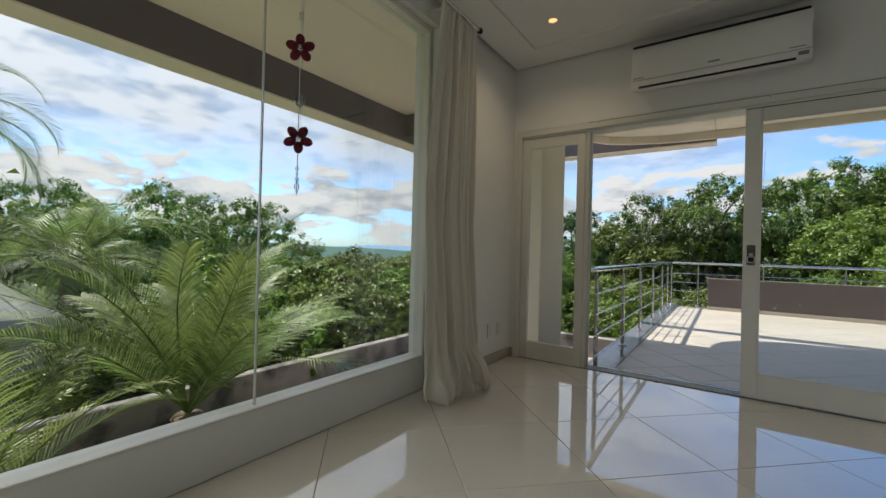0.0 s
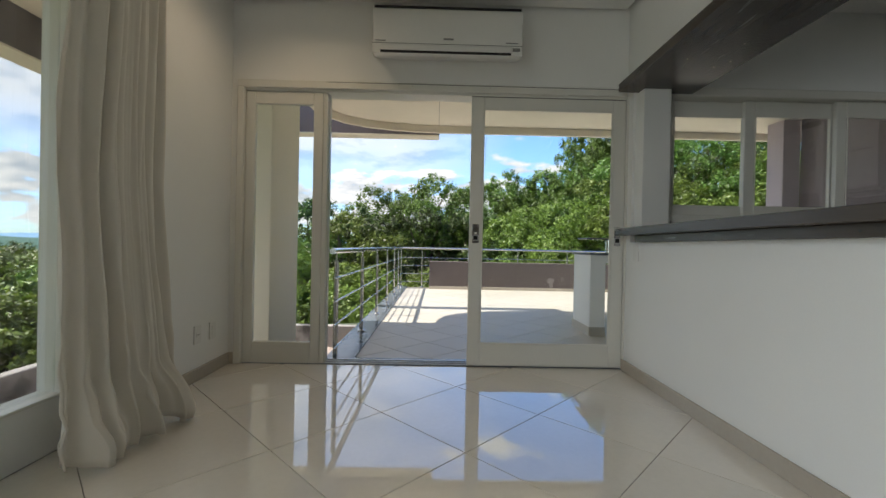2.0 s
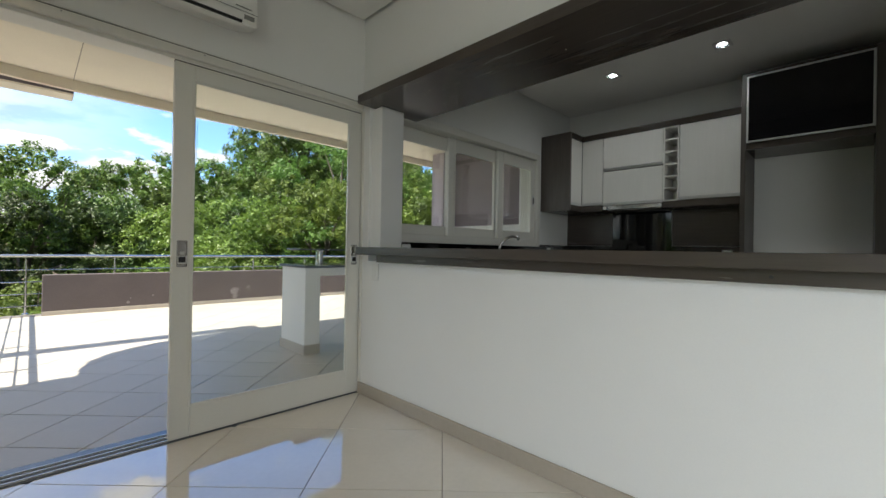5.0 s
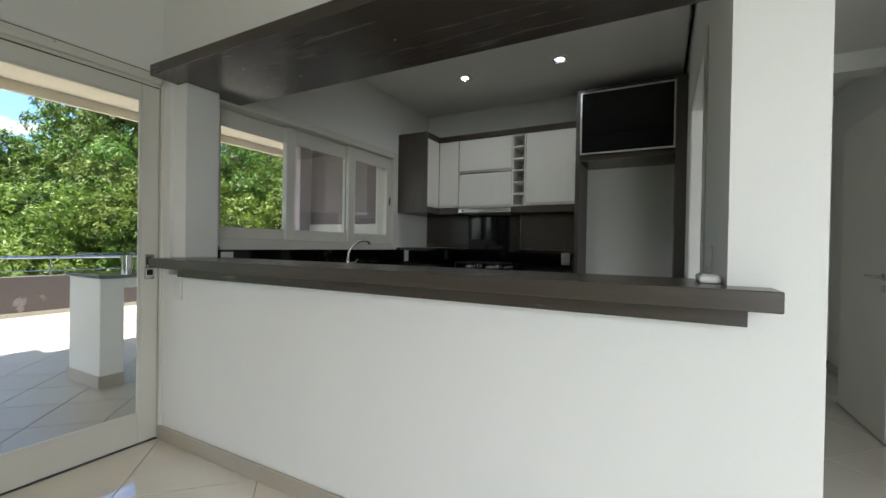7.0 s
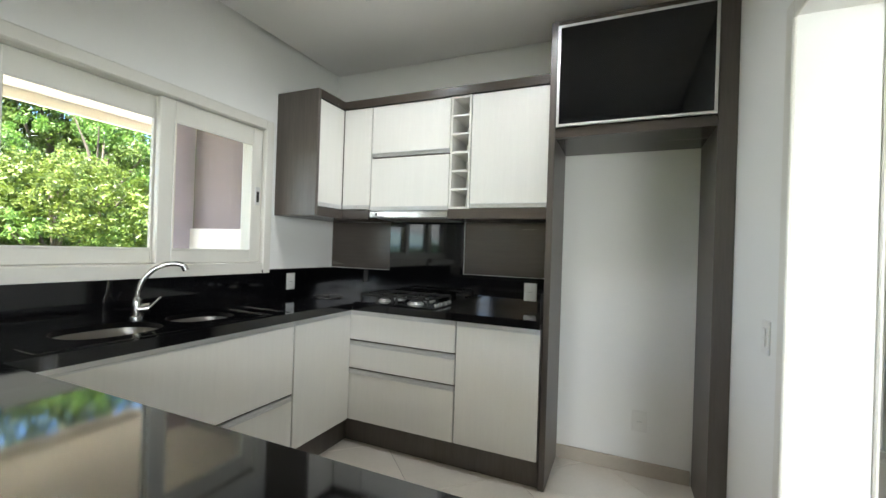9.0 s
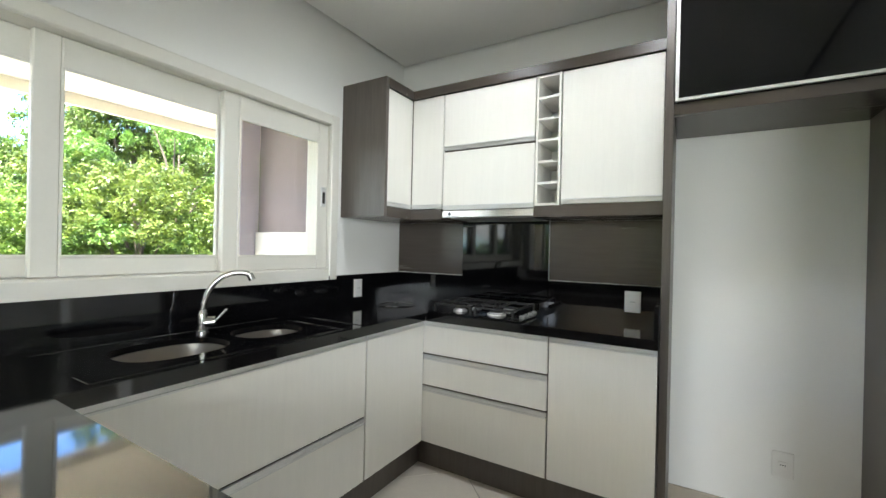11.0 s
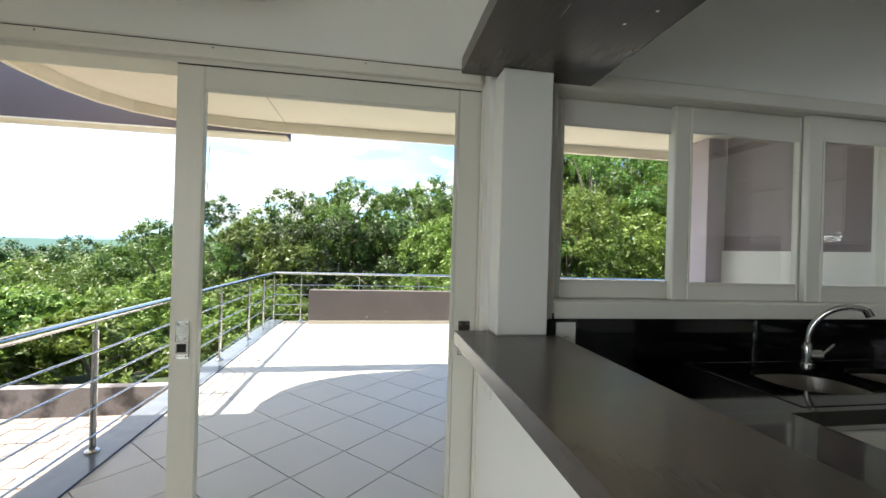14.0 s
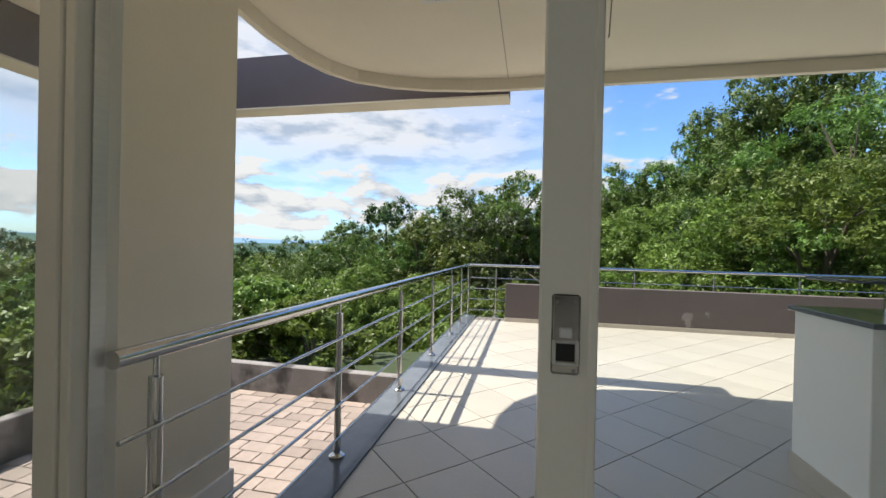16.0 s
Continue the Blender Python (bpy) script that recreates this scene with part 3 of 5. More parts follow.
part("door_frame", frame_bars(B(), "y", -0.33, 0.48, 0.0, 2.12, XCE - 0.012, XCE + 0.12, 0.04, wb=0.003), JOINERY, d4)
part("leaf", bx(B(), XCE + 0.03, XCE + 0.065, -0.285, 0.435, 0.006, 2.07, 0.003), JOINERY, d4)

# ---- living room things ----
def socket(at, normal, w=0.075, h=0.118, label="white plastic wall socket", holes=True):
    x, y, z = at
    ob = thing("wall_socket" if holes else "wall_switch", at, label, "socket" if holes else "switch", "wall plates")
    n = Vector(normal)
    u = Vector((-n.y, n.x, 0))

    def slab(du, z0, z1, d0, d1, bev):
        c = Vector(at)
        bm = bx(B(), -du, du, d0, d1, z0, z1, bev, 2)
        bmesh.ops.transform(bm, matrix=Matrix(((u.x, n.x, 0, c.x), (u.y, n.y, 0, c.y), (0, 0, 1, c.z), (0, 0, 0, 1))), verts=bm.verts)
        return bm

    part("plate", slab(w / 2, -h / 2, h / 2, 0, 0.009, 0.003), PLASTIC, ob)
    if holes:
        part("insert", slab(0.019, -0.016, 0.016, 0.008, 0.0115, 0.002), PLASTIC, ob)
        for k in (-0.009, 0.0, 0.009):
            c = Vector(at) + u * k + n * 0.0112
            part("hole", rod(B(), c, c + n * 0.0008, 0.0027, 8), BLACKGAP, ob)
    else:
        for k in (-0.018, 0.018):
            bm = slab(0.016, k - 0.015, k + 0.015, 0.008, 0.013, 0.002)
            part("rocker", bm, PLASTIC, ob)
    return ob


socket((XL, 3.355, 0.306), (1, 0, 0), 0.078, 0.12)
socket((XL, 3.536, 0.300), (1, 0, 0), 0.078, 0.12, "white blank wall plate", False)
socket((XB, 3.58, 0.905), (-1, 0, 0), 0.075, 0.12, "white light switch under the bar top", False)

# curtain: gathered cloth with folds that widen and spread on the floor
def curtain():
    bm = B()
    nu, nv = 240, 72
    rows = []
    for j in range(nv + 1):
        v = j / nv
        z = 2.615 - (2.615 - 0.012) * v
        wide = 0.44 + 0.13 * min(1, v / 0.45) + 0.16 * max(0, v - 0.66) * 2.2
        mid = 2.46 - 0.06 * min(1, v / 0.45) + 0.22 * max(0, v - 0.55)
        pool = max(0.0, (v - 0.88) / 0.12)
        row = []
        for i in range(nu + 1):
            u = i / nu
            warp = u + 0.022 * noise.noise((u * 5.0, v * 0.9, 3.3)) + 0.008 * noise.noise((u * 11.0, v * 2.5, 9.3))
            top = math.sin(2 * math.pi * 13 * u) * 0.018 * (1 - min(1, v / 0.30))
            deep = 0.75 + 0.7 * noise.noise((u * 7.1, 0.7, 5.5))
            s1, s2 = math.sin(2 * math.pi * 8.2 * warp + 0.6), math.sin(2 * math.pi * 15.3 * warp + 2.0)
            fold = (math.copysign(abs(s1) ** 0.8, s1) + 0.42 * s2) * (0.024 + 0.016 * v) * min(1, v / 0.25 + 0.35) * deep
            crease = 0.012 * noise.noise((u * 24, v * 5.0, 2.2)) * (0.3 + v) + 0.045 * noise.noise((u * 9.0, v * 22.0, 7.2)) * max(0, v - 0.78) * 3
            bulge = (0.060 * math.sin(math.pi * min(1, pool) * 0.8) + 0.05 * pool) * (0.5 + 1.3 * noise.noise((u * 8.0, 1.0, 2.0)))
            edge = min(1.0, 7.0 * u, 7.0 * (1.0 - u))
            x = -1.37 + top + fold * (0.6 + 0.4 * edge) + crease + (bulge + 0.05 * max(0, v - 0.70) * 2.0) * edge - 0.02 * (1 - edge) * v
            y = mid - wide / 2 + wide * u + 0.010 * math.cos(2 * math.pi * 8.2 * warp) * v + crease * 0.8
            zz = max(0.008, z) + 0.02 * pool * pool * (1 - edge) + 0.060 * pool * max(0.0, 0.2 + noise.noise((u * 9.0, v * 5.0, 4.0)))
            row.append(bm.verts.new((max(x, XL + 0.015), y, max(0.006, zz))))
        rows.append(row)
    for a, b in zip(rows, rows[1:]):
        for i in range(nu):
            bm.faces.new((a[i], a[i + 1], b[i + 1], b[i]))
    return bm


ct = thing("curtain", (-1.36, 2.4, 0.0), "off-white linen curtain drawn aside, hem pooling on the floor", "curtain")
cl = part("cloth", curtain(), CLOTH, ct, smooth=180)
cl.modifiers.new("thickness", "SOLIDIFY").thickness = 0.003
cr = thing("curtain_rod", (-1.36, 0.2, 2.63), "grey metal curtain rod with a dark end cap", "curtain rod")
part("rod", rod(B(), (-1.36, WY0, 2.63), (-1.36, 2.70, 2.63), 0.0125, 14), STEEL, cr, smooth=40)
part("end_cap", lathe(B(), (-1.36, 2.70, 2.63), [(0.0125, 0), (0.021, 0.004), (0.023, 0.018), (0.018, 0.03), (0.004, 0.034)], 16, Euler((radians(-90), 0, 0)).to_matrix().to_4x4()), IRON, cr, smooth=40)
for y in (-1.9, 0.1, 2.33):
    part("bracket", bx(B(), XL, -1.35, y - 0.008, y + 0.008, 2.622, 2.638, 0.002), ALU, cr)

# hanging mobile of felt flowers and crystal beads
mb = thing("hanging_mobile", (-1.45, 1.254, 1.25), "hanging mobile of dark red felt flowers and clear beads", "mobile")
part("thread", rod(B(), (-1.45, 1.254, 1.24), (-1.45, 1.254, 2.765), 0.0022, 6), PLASTIC, mb)
part("ribbon", rod(B(), (-1.45, 1.264, 1.53), (-1.45, 1.268, 2.765), 0.0026, 6), CRYSTAL, mb, "clear ribbon")


def flower(z, spin):
    bm = B()
    f = Vector((0.72, -0.69, 0)).normalized()
    u = Vector((-f.y, f.x, 0))
    for k in range(5):
        a = 2 * math.pi * k / 5 + spin
        dirv = u * math.cos(a) + Vector((0, 0, 1)) * math.sin(a)
        m = Matrix.Translation(Vector((-1.45, 1.254, z)) + dirv * 0.038) @ dirv.to_track_quat("X", "Z").to_matrix().to_4x4() @ Matrix.Diagonal((0.029, 0.021, 0.021, 1))
        bmesh.ops.create_uvsphere(bm, u_segments=12, v_segments=8, radius=1.0, matrix=m)
    return bm


for z, sp in ((1.911, 0.35), (1.495, 1.0)):
    fl = part("flower", flower(z, sp), VELVET, mb, "dark red felt flower", smooth=180)
    bmc = B()
    bmesh.ops.create_icosphere(bmc, subdivisions=2, radius=0.011, matrix=Matrix.Translation((-1.437, 1.243, z)))
    part("centre_bead", bmc, CHROME, fl, "silver bead", smooth=180)
for z, r in ((2.07, 0.008), (2.05, 0.008), (1.80, 0.008), (1.775, 0.009), (1.75, 0.008), (1.72, 0.010), (1.36, 0.009), (1.335, 0.007), (1.31, 0.010)):
    bmc = B()
    bmesh.ops.create_icosphere(bmc, subdivisions=2, radius=r, matrix=Matrix.Translation((-1.45, 1.254, z)))
    part("bead", bmc, CRYSTAL, mb, "clear glass bead", smooth=180)
part("drop", lathe(B(), (-1.45, 1.254, 1.245), [(0.001, 0), (0.009, 0.02), (0.012, 0.035), (0.006, 0.052), (0.001, 0.06)], 10), CRYSTAL, mb, "faceted glass drop")
part("heart", lathe(B(), (-1.45, 1.257, 1.635), [(0.001, 0), (0.022, 0.028), (0.027, 0.045), (0.018, 0.06), (0.002, 0.062)], 10), CRYSTAL, mb, "clear glass heart")

# split air conditioner
def ac_profile(bm, x0, x1):
    pts = [(3.768, 2.345), (3.60, 2.288), (3.535, 2.268), (3.508, 2.274), (3.496, 2.318), (3.492, 2.42), (3.495, 2.55), (3.515, 2.597), (3.56, 2.610), (3.768, 2.610)]
    a, b = [bm.verts.new((x0, y, z)) for y, z in pts], [bm.verts.new((x1, y, z)) for y, z in pts]
    bm.faces.new(a), bm.faces.new(b[::-1])
    for k in range(len(pts)):
        j = (k + 1) % len(pts)
        bm.faces.new((a[k], b[k], b[j], a[j]))
    bmesh.ops.bevel(bm, geom=[e for e in bm.edges if abs(e.verts[0].co.x - e.verts[1].co.x) < 1e-4], offset=0.008, segments=2, affect="EDGES")
    return bm


ac = thing("air_conditioner", (0.065, 3.6, 2.246), "white split air conditioner mounted above the terrace door", "air conditioner")
part("body", ac_profile(B(), -0.462, 0.590), PLASTIC, ac, smooth=35)
part("outlet", bx(B(), -0.405, 0.510, 3.4935, 3.51, 2.276, 2.292), BLACKGAP, ac, "dark air outlet")
part("louver", bx(B(), -0.408, 0.513, 3.488, 3.499, 2.288, 2.326, 0.003), PLASTIC, ac, "white air flap")
part("badge", bx(B(), 0.035, 0.105, 3.4895, 3.4935, 2.366, 2.376), GREYPLASTIC, ac, "small grey maker's badge")
part("receiver", bx(B(), 0.520, 0.572, 3.493, 3.499, 2.30, 2.322), GREYPLASTIC, ac)
part("panel_seam", bx(B(), -0.462, 0.590, 3.4905, 3.4935, 2.334, 2.3365), GREYPLASTIC, ac)
for a, b, z in ((0.475, 0.557, 2.352), (-0.44, -0.37, 2.350)):
    part("small_print", bx(B(), a, b, 3.4895, 3.4935, z, z + 0.005), GREYPLASTIC, ac, "tiny grey print")
part("intake_grille", bx(B(), -0.452, 0.580, 3.4985, 3.512, 2.588, 2.602, 0.002), BLACKGAP, ac, "dark intake slot along the top edge")
part("drain_tab", bx(B(), -0.02, 0.09, 3.545, 3.565, 2.264, 2.276, 0.002), PLASTIC, ac)


def downlight(x, y, z, square, lamp, label):
    ob = thing("ceiling_spotlight", (x, y, z), label, "spotlight", "spotlights")
    if square:
        part("frame", frame_bars_flat(x, y, z, 0.062, 0.044), ALU, ob, "square brushed metal frame")
        part("reflector", lathe(B(), (x, y, z - 0.001), [(0.044, 0.0), (0.044, 0.004), (0.036, 0.004), (0.036, 0.0)], 20), CHROME, ob, smooth=40)
    else:
        part("ring", lathe(B(), (x, y, z - 0.006), [(0.040, 0.006), (0.046, 0.003), (0.046, 0.0), (0.036, 0.001), (0.034, 0.006)], 24), PLASTIC, ob, "white ring", smooth=40)
    part("bulb", lathe(B(), (x, y, z - 0.003), [(0.001, 0.0), (0.026, 0.0), (0.030, 0.002), (0.001, 0.002)], 20), lamp, ob, "lit lamp")


def frame_bars_flat(x, y, z, r, ri):
    bm = B()
    for a, b, c, d in ((-r, -ri, -r, r), (ri, r, -r, r), (-ri, ri, -r, -ri), (-ri, ri, ri, r)):
        bx(bm, x + a, x + b, y + c, y + d, z - 0.008, z, 0.001)
    return bm


downlight(*LAMP_LIVING, ZC + 0.022, False, WARM, "small round recessed spotlight with a warm glow")
for lx, ly in LAMPS_KITCHEN:
    downlight(lx, ly, ZK, True, LED, "small square recessed led spotlight, lit")

# ---- bar ----
bar = thing("bar_counter", (1.54, 2.27, 0.98), "dark taupe laminate bar top on the half wall", "bar counter")
part("top", bx(B(), 1.345, 1.735, 0.87, 3.555, 1.030, 1.083, 0.0025), WOOD, bar)
bb = bx(B(), 1.345, 1.488, 3.555, 3.655, 1.030, 1.083, 0.0025)
part("top_end", bb, WOOD, bar)
part("ledger", bx(B(), 1.415, 1.469, 0.93, 3.50, 0.981, 1.0295, 0.002), WOOD, bar)
part("core", bx(B(), 1.4695, 1.735, 0.975, 3.555, 0.983, 1.0295), WOOD, bar)
for y in (1.35, 1.95, 2.55, 3.15):
    part("screw_cap", rod(B(), (1.4148, y, 1.004), (1.4140, y, 1.004), 0.006, 10), BLACKGAP, bar)
hd = thing("bar_canopy", (1.62, 2.27, 2.095), "dark taupe laminate soffit panel over the bar opening", "soffit panel")
part("panel", bx(B(), 1.344, 1.895, YK, 3.655, 2.096, 2.1565, 0.002), WOOD, hd)
for x, y in ((1.52, 3.1), (1.72, 2.9), (1.62, 2.2), (1.75, 3.2), (1.80, 3.12)):
    part("screw_cap", rod(B(), (x, y, 2.0952), (x, y, 2.096), 0.005, 8), SKIRT, hd)

# remote control of the air conditioner on the bar
ph = thing("remote_control", (1.585, 1.006, 1.083), "white remote control lying on the bar top against the wall", "remote control")
part("body", bx(B(), 1.505, 1.665, 0.978, 1.034, 1.0835, 1.1055, 0.008, 3), PLASTIC, ph, smooth=60)
part("battery_bulge", bx(B(), 1.518, 1.570, 0.986, 1.026, 1.0805, 1.0845, 0.001), PLASTIC, ph)
part("display", bx(B(), 1.610, 1.656, 0.986, 1.026, 1.1052, 1.1064, 0.0004), GREYPLASTIC, ph, "grey display")
for i in range(3):
    for j in range(3):
        part("button", bx(B(), 1.520 + 0.028 * i, 1.540 + 0.028 * i, 0.9865 + 0.0138 * j, 0.9975 + 0.0138 * j, 1.1050, 1.1075, 0.001), PLASTIC, ph)


# ---- worktops ----
def slab_with_holes(bm, outer, holes, z0, z1):
    loops = [outer] + holes
    for z in (z1, z0):
        vs, es = [], []
        for lp in loops:
            ring = [bm.verts.new((x, y, z)) for x, y in lp]
            vs.append(ring)
            es += [bm.edges.new((ring[k], ring[(k + 1) % len(ring)])) for k in range(len(ring))]
        bmesh.ops.triangle_fill(bm, use_beauty=True, use_dissolve=False, edges=es)
        if z == z1:
            top = vs
    for a, b in zip(top, vs):
        for k in range(len(a)):
            j = (k + 1) % len(a)
            bm.faces.new((a[k], a[j], b[j], b[k]))
    return bm


def basin_outline(cx, cy, rx, ry, n=80, p=2.6):
    return [(cx + rx * math.copysign(abs(math.cos(t)) ** (2 / p), math.cos(t)), cy + ry * math.copysign(abs(math.sin(t)) ** (2 / p), math.sin(t))) for t in (2 * math.pi * k / n for k in range(n))]


BASINS = [(2.655, 3.36, 0.185, 0.150), (3.055, 3.365, 0.150, 0.125)]
ZG = 0.952
wt = thing("worktop", (3.2, 3.4, 0.905), "polished black granite kitchen worktop with upstands", "worktop")
outer = [(1.738, 3.678), (1.738, 0.985), (2.245, 0.985), (2.245, 3.085), (3.925, 3.085), (3.925, 1.853), (4.448, 1.853), (4.448, 3.678)]
part("top", slab_with_holes(B(), outer, [basin_outline(*b) for b in BASINS], 0.929, ZG), GRANITE, wt)
edge = B()
bx(edge, 2.230, 2.2455, 0.985, 3.085, 0.880, ZG - 0.001, 0.002), bx(edge, 2.2455, 3.925, 3.0845, 3.10, 0.905, ZG - 0.001, 0.002), bx(edge, 3.9245, 3.94, 1.853, 3.0845, 0.905, ZG - 0.001, 0.002)
part("front_edge", edge, GRANITE, wt)
for u in ((1.738, 4.448, 3.660, 3.679, ZG, 1.152), (4.430, 4.449, 1.873, 3.660, ZG, 1.152), (1.738, 2.13, 0.972, 0.99, ZG, 1.05), (3.93, 4.43, 1.8525, 1.872, ZG, 1.10)):
    part("upstand", bx(B(), *u, 0.002), GRANITE, wt)
rim = B()
for p, q in (((2.33, 3.12), (2.33, 3.60)), ((2.33, 3.60), (3.28, 3.60)), ((3.28, 3.60), (3.28, 3.12)), ((3.40, 3.62), (3.40, 3.12)), ((2.33, 3.12), (3.28, 3.12))):
    rod(rim, (*p, ZG), (*q, ZG), 0.0028, 6)
part("drip_ridge", rim, GRANITE, wt, "raised drip edge round the sinks")


def bowl(cx, cy, rx, ry):
    bm = B()
    prof = [(1.03, 0.0), (1.0, -0.003), (0.985, -0.03), (0.96, -0.11), (0.88, -0.15), (0.6, -0.158), (0.14, -0.162)]
    rings = [[bm.verts.new((cx + (x - cx) * k, cy + (y - cy) * k, 0.9287 + dz)) for x, y in basin_outline(cx, cy, rx, ry)] for k, dz in prof]
    for a, b in zip(rings, rings[1:]):
        for i in range(len(a)):
            j = (i + 1) % len(a)
            bm.faces.new((a[i], a[j], b[j], b[i]))
    bm.faces.new(rings[-1])
    return bm


for b in BASINS:
    sk_ = thing("sink", (b[0], b[1], 0.76), "stainless steel undermounted sink bowl", "sink", "sink bowls")
    part("bowl", bowl(*b), BOWLSTEEL, sk_, smooth=40)
    part("drain", lathe(B(), (b[0], b[1], 0.754), [(0.032, 0), (0.034, 0.003), (0.022, 0.002), (0.001, 0.001)], 20), CHROME, sk_, "chrome drain", smooth=40)
fc = thing("faucet", (2.865, 3.545, ZG), "chrome kitchen mixer tap with an arched spout", "faucet")
part("base", lathe(B(), (2.865, 3.545, ZG), [(0.027, 0), (0.027, 0.008), (0.021, 0.014), (0.021, 0.075), (0.018, 0.09), (0.012, 0.10)], 20), CHROME, fc, smooth=40)
arc = [(2.865, 3.545, 1.03)]
for k in range(13):
    a = radians(107) * k / 12
    arc.append((2.865 + 0.106 * (1 - math.cos(a)), 3.545 - 0.090 * (1 - math.cos(a)), 1.045 + 0.168 * math.sin(a)))
part("spout", tube(B(), arc, 0.012, 12), CHROME, fc, smooth=60)
part("nozzle", rod(B(), arc[-1], Vector(arc[-1]) + Vector((0.010, -0.008, -0.026)), 0.0145, 14), CHROME, fc, smooth=40)
part("valve", rod(B(), (2.872, 3.54, 0.995), (2.905, 3.515, 0.998), 0.025, 20), CHROME, fc, smooth=40)
part("lever", rod(B(), (2.905, 3.515, 1.003), (2.945, 3.500, 1.050), 0.0055, 10), CHROME, fc, smooth=40)
bl = thing("bin_lid", (4.08, 3.42, ZG), "round steel bin lid set in the worktop", "lid")
part("ring", lathe(B(), (4.08, 3.42, ZG), [(0.12, 0.0), (0.122, 0.004), (0.114, 0.006), (0.110, 0.004), (0.110, 0.0)], 32), STEEL, bl, smooth=40)
part("disc", lathe(B(), (4.08, 3.42, ZG), [(0.1095, 0.0), (0.1095, 0.004), (0.001, 0.005)], 32), BLACKGLASS, bl, "black disc of the lid", smooth=40)
part("knob", lathe(B(), (4.08, 3.42, ZG + 0.005), [(0.014, 0), (0.018, 0.008), (0.012, 0.013), (0.001, 0.014)], 16), CHROME, bl, smooth=40)

# cooktop
ck = thing("cooktop", (4.2, 2.80, ZG), "black glass gas cooktop with four burners", "cooktop")
part("plate", bx(B(), 3.965, 4.415, 2.50, 3.10, ZG, ZG + 0.008, 0.003), BLACKGLASS, ck)
for x, y, r in ((4.09, 2.70, 0.042), (4.09, 2.94, 0.030), (4.30, 2.70, 0.030), (4.30, 2.94, 0.042)):
    bn = part("burner", lathe(B(), (x, y, ZG + 0.008), [(r + 0.014, 0), (r + 0.012, 0.008), (r, 0.010), (r, 0.016), (0.001, 0.018)], 20), ALU, ck, "aluminium burner ring", smooth=40)
    part("cap", lathe(B(), (x, y, ZG + 0.026), [(r - 0.004, 0), (r - 0.003, 0.005), (0.001, 0.007)], 20), IRON, bn, smooth=40)
for y0, y1 in ((2.57, 2.80), (2.83, 3.07)):
    gr = B()
    for x in (4.01, 4.375):
        bx(gr, x - 0.005, x + 0.005, y0, y1, ZG + 0.044, ZG + 0.056, 0.002)
    for y in (y0, y1):
        bx(gr, 4.01, 4.375, y - 0.005, y + 0.005, ZG + 0.044, ZG + 0.056, 0.002)
    for x in (4.09, 4.30):
        bx(gr, x - 0.004, x + 0.004, y0, y1, ZG + 0.050, ZG + 0.062, 0.001)
    bx(gr, 4.01, 4.375, (y0 + y1) / 2 - 0.004, (y0 + y1) / 2 + 0.004, ZG + 0.050, ZG + 0.062, 0.001)
    for x in (4.01, 4.375):
        for y in (y0, y1):
            bx(gr, x - 0.006, x + 0.006, y - 0.006, y + 0.006, ZG + 0.008, ZG + 0.045)
    part("grate", gr, IRON, ck, "black cast-iron grate")
for k in range(4):
    part("knob", lathe(B(), (4.05 + 0.07 * k, 2.530, ZG + 0.008), [(0.015, 0), (0.016, 0.012), (0.012, 0.018), (0.001, 0.018)], 14), GREYPLASTIC, ck, smooth=40)


# ---- cabinets ----
def front(parent, axis, u0, u1, z0, z1, v, out, name="door", handle="top", mat=None):
    """A cabinet front with an aluminium pull profile; axis 'x' spans x at y = v and faces out (-1 or 1) along y."""
    t = 0.018 * out
    g = 0.0028
    lo, hi = min(v, v - t), max(v, v - t)

    def b(a, c, e0, e1, d, e, bev=0.0012):
        return bx(B(), a, c, e0, e1, d, e, bev) if axis == "x" else bx(B(), e0, e1, a, c, d, e, bev)

    hh = 0.030 if handle else 0.0
    zz0, zz1 = (z0 + g, z1 - hh) if handle == "top" else (z0 + hh, z1 - g)
    f = part(name, b(u0 + g, u1 - g, lo, hi, zz0, zz1), mat or FRONT, parent)
    if handle:
        s0, s1 = (z1 - hh, z1 - 0.004) if handle == "top" else (z0 + 0.004, z0 + hh)
        p0, p1 = min(v, v - t * 0.7), max(v, v - t * 0.7)
        part("pull", b(u0 + g, u1 - g, p0, p1, s0, s1, 0.001), ALU, f, "aluminium pull profile")
        lip0, lip1 = (zz1 - 0.002, zz1 + 0.006) if handle == "top" else (zz0 - 0.006, zz0 + 0.002)
        q0, q1 = sorted((v + 0.006 * out, v - 0.004 * out))
        part("pull_lip", b(u0 + g, u1 - g, q0, q1, lip0, lip1, 0.001), ALU, f, "aluminium lip")
    return f


def unit(name, label, x0, x1, y0, y1, z0, z1, category="cabinet", mat=None, group=""):
    c = thing(name, ((x0 + x1) / 2, (y0 + y1) / 2, z0), label, category, group)
    part("body", bx(B(), x0, x1, y0, y1, z0, z1), mat or WOOD_UP, c)
    return c


FY, FX = 3.108, 3.948
c = unit("base_cabinet", "pale base cabinet with two wide drawers under the sinks", 2.25, 3.428, FY + 0.019, 3.66, 0.17, 0.752, group="base cabinets")
front(c, "x", 2.262, 3.428, 0.172, 0.492, FY, -1, "drawer_front")
front(c, "x", 2.262, 3.428, 0.496, 0.905, FY, -1, "drawer_front")
c = unit("base_cabinet", "pale corner base cabinet with a plain door", 3.432, 4.43, FY + 0.019, 3.66, 0.17, 0.90, group="base cabinets")
front(c, "x", 3.434, 3.946, 0.172, 0.905, FY, -1)
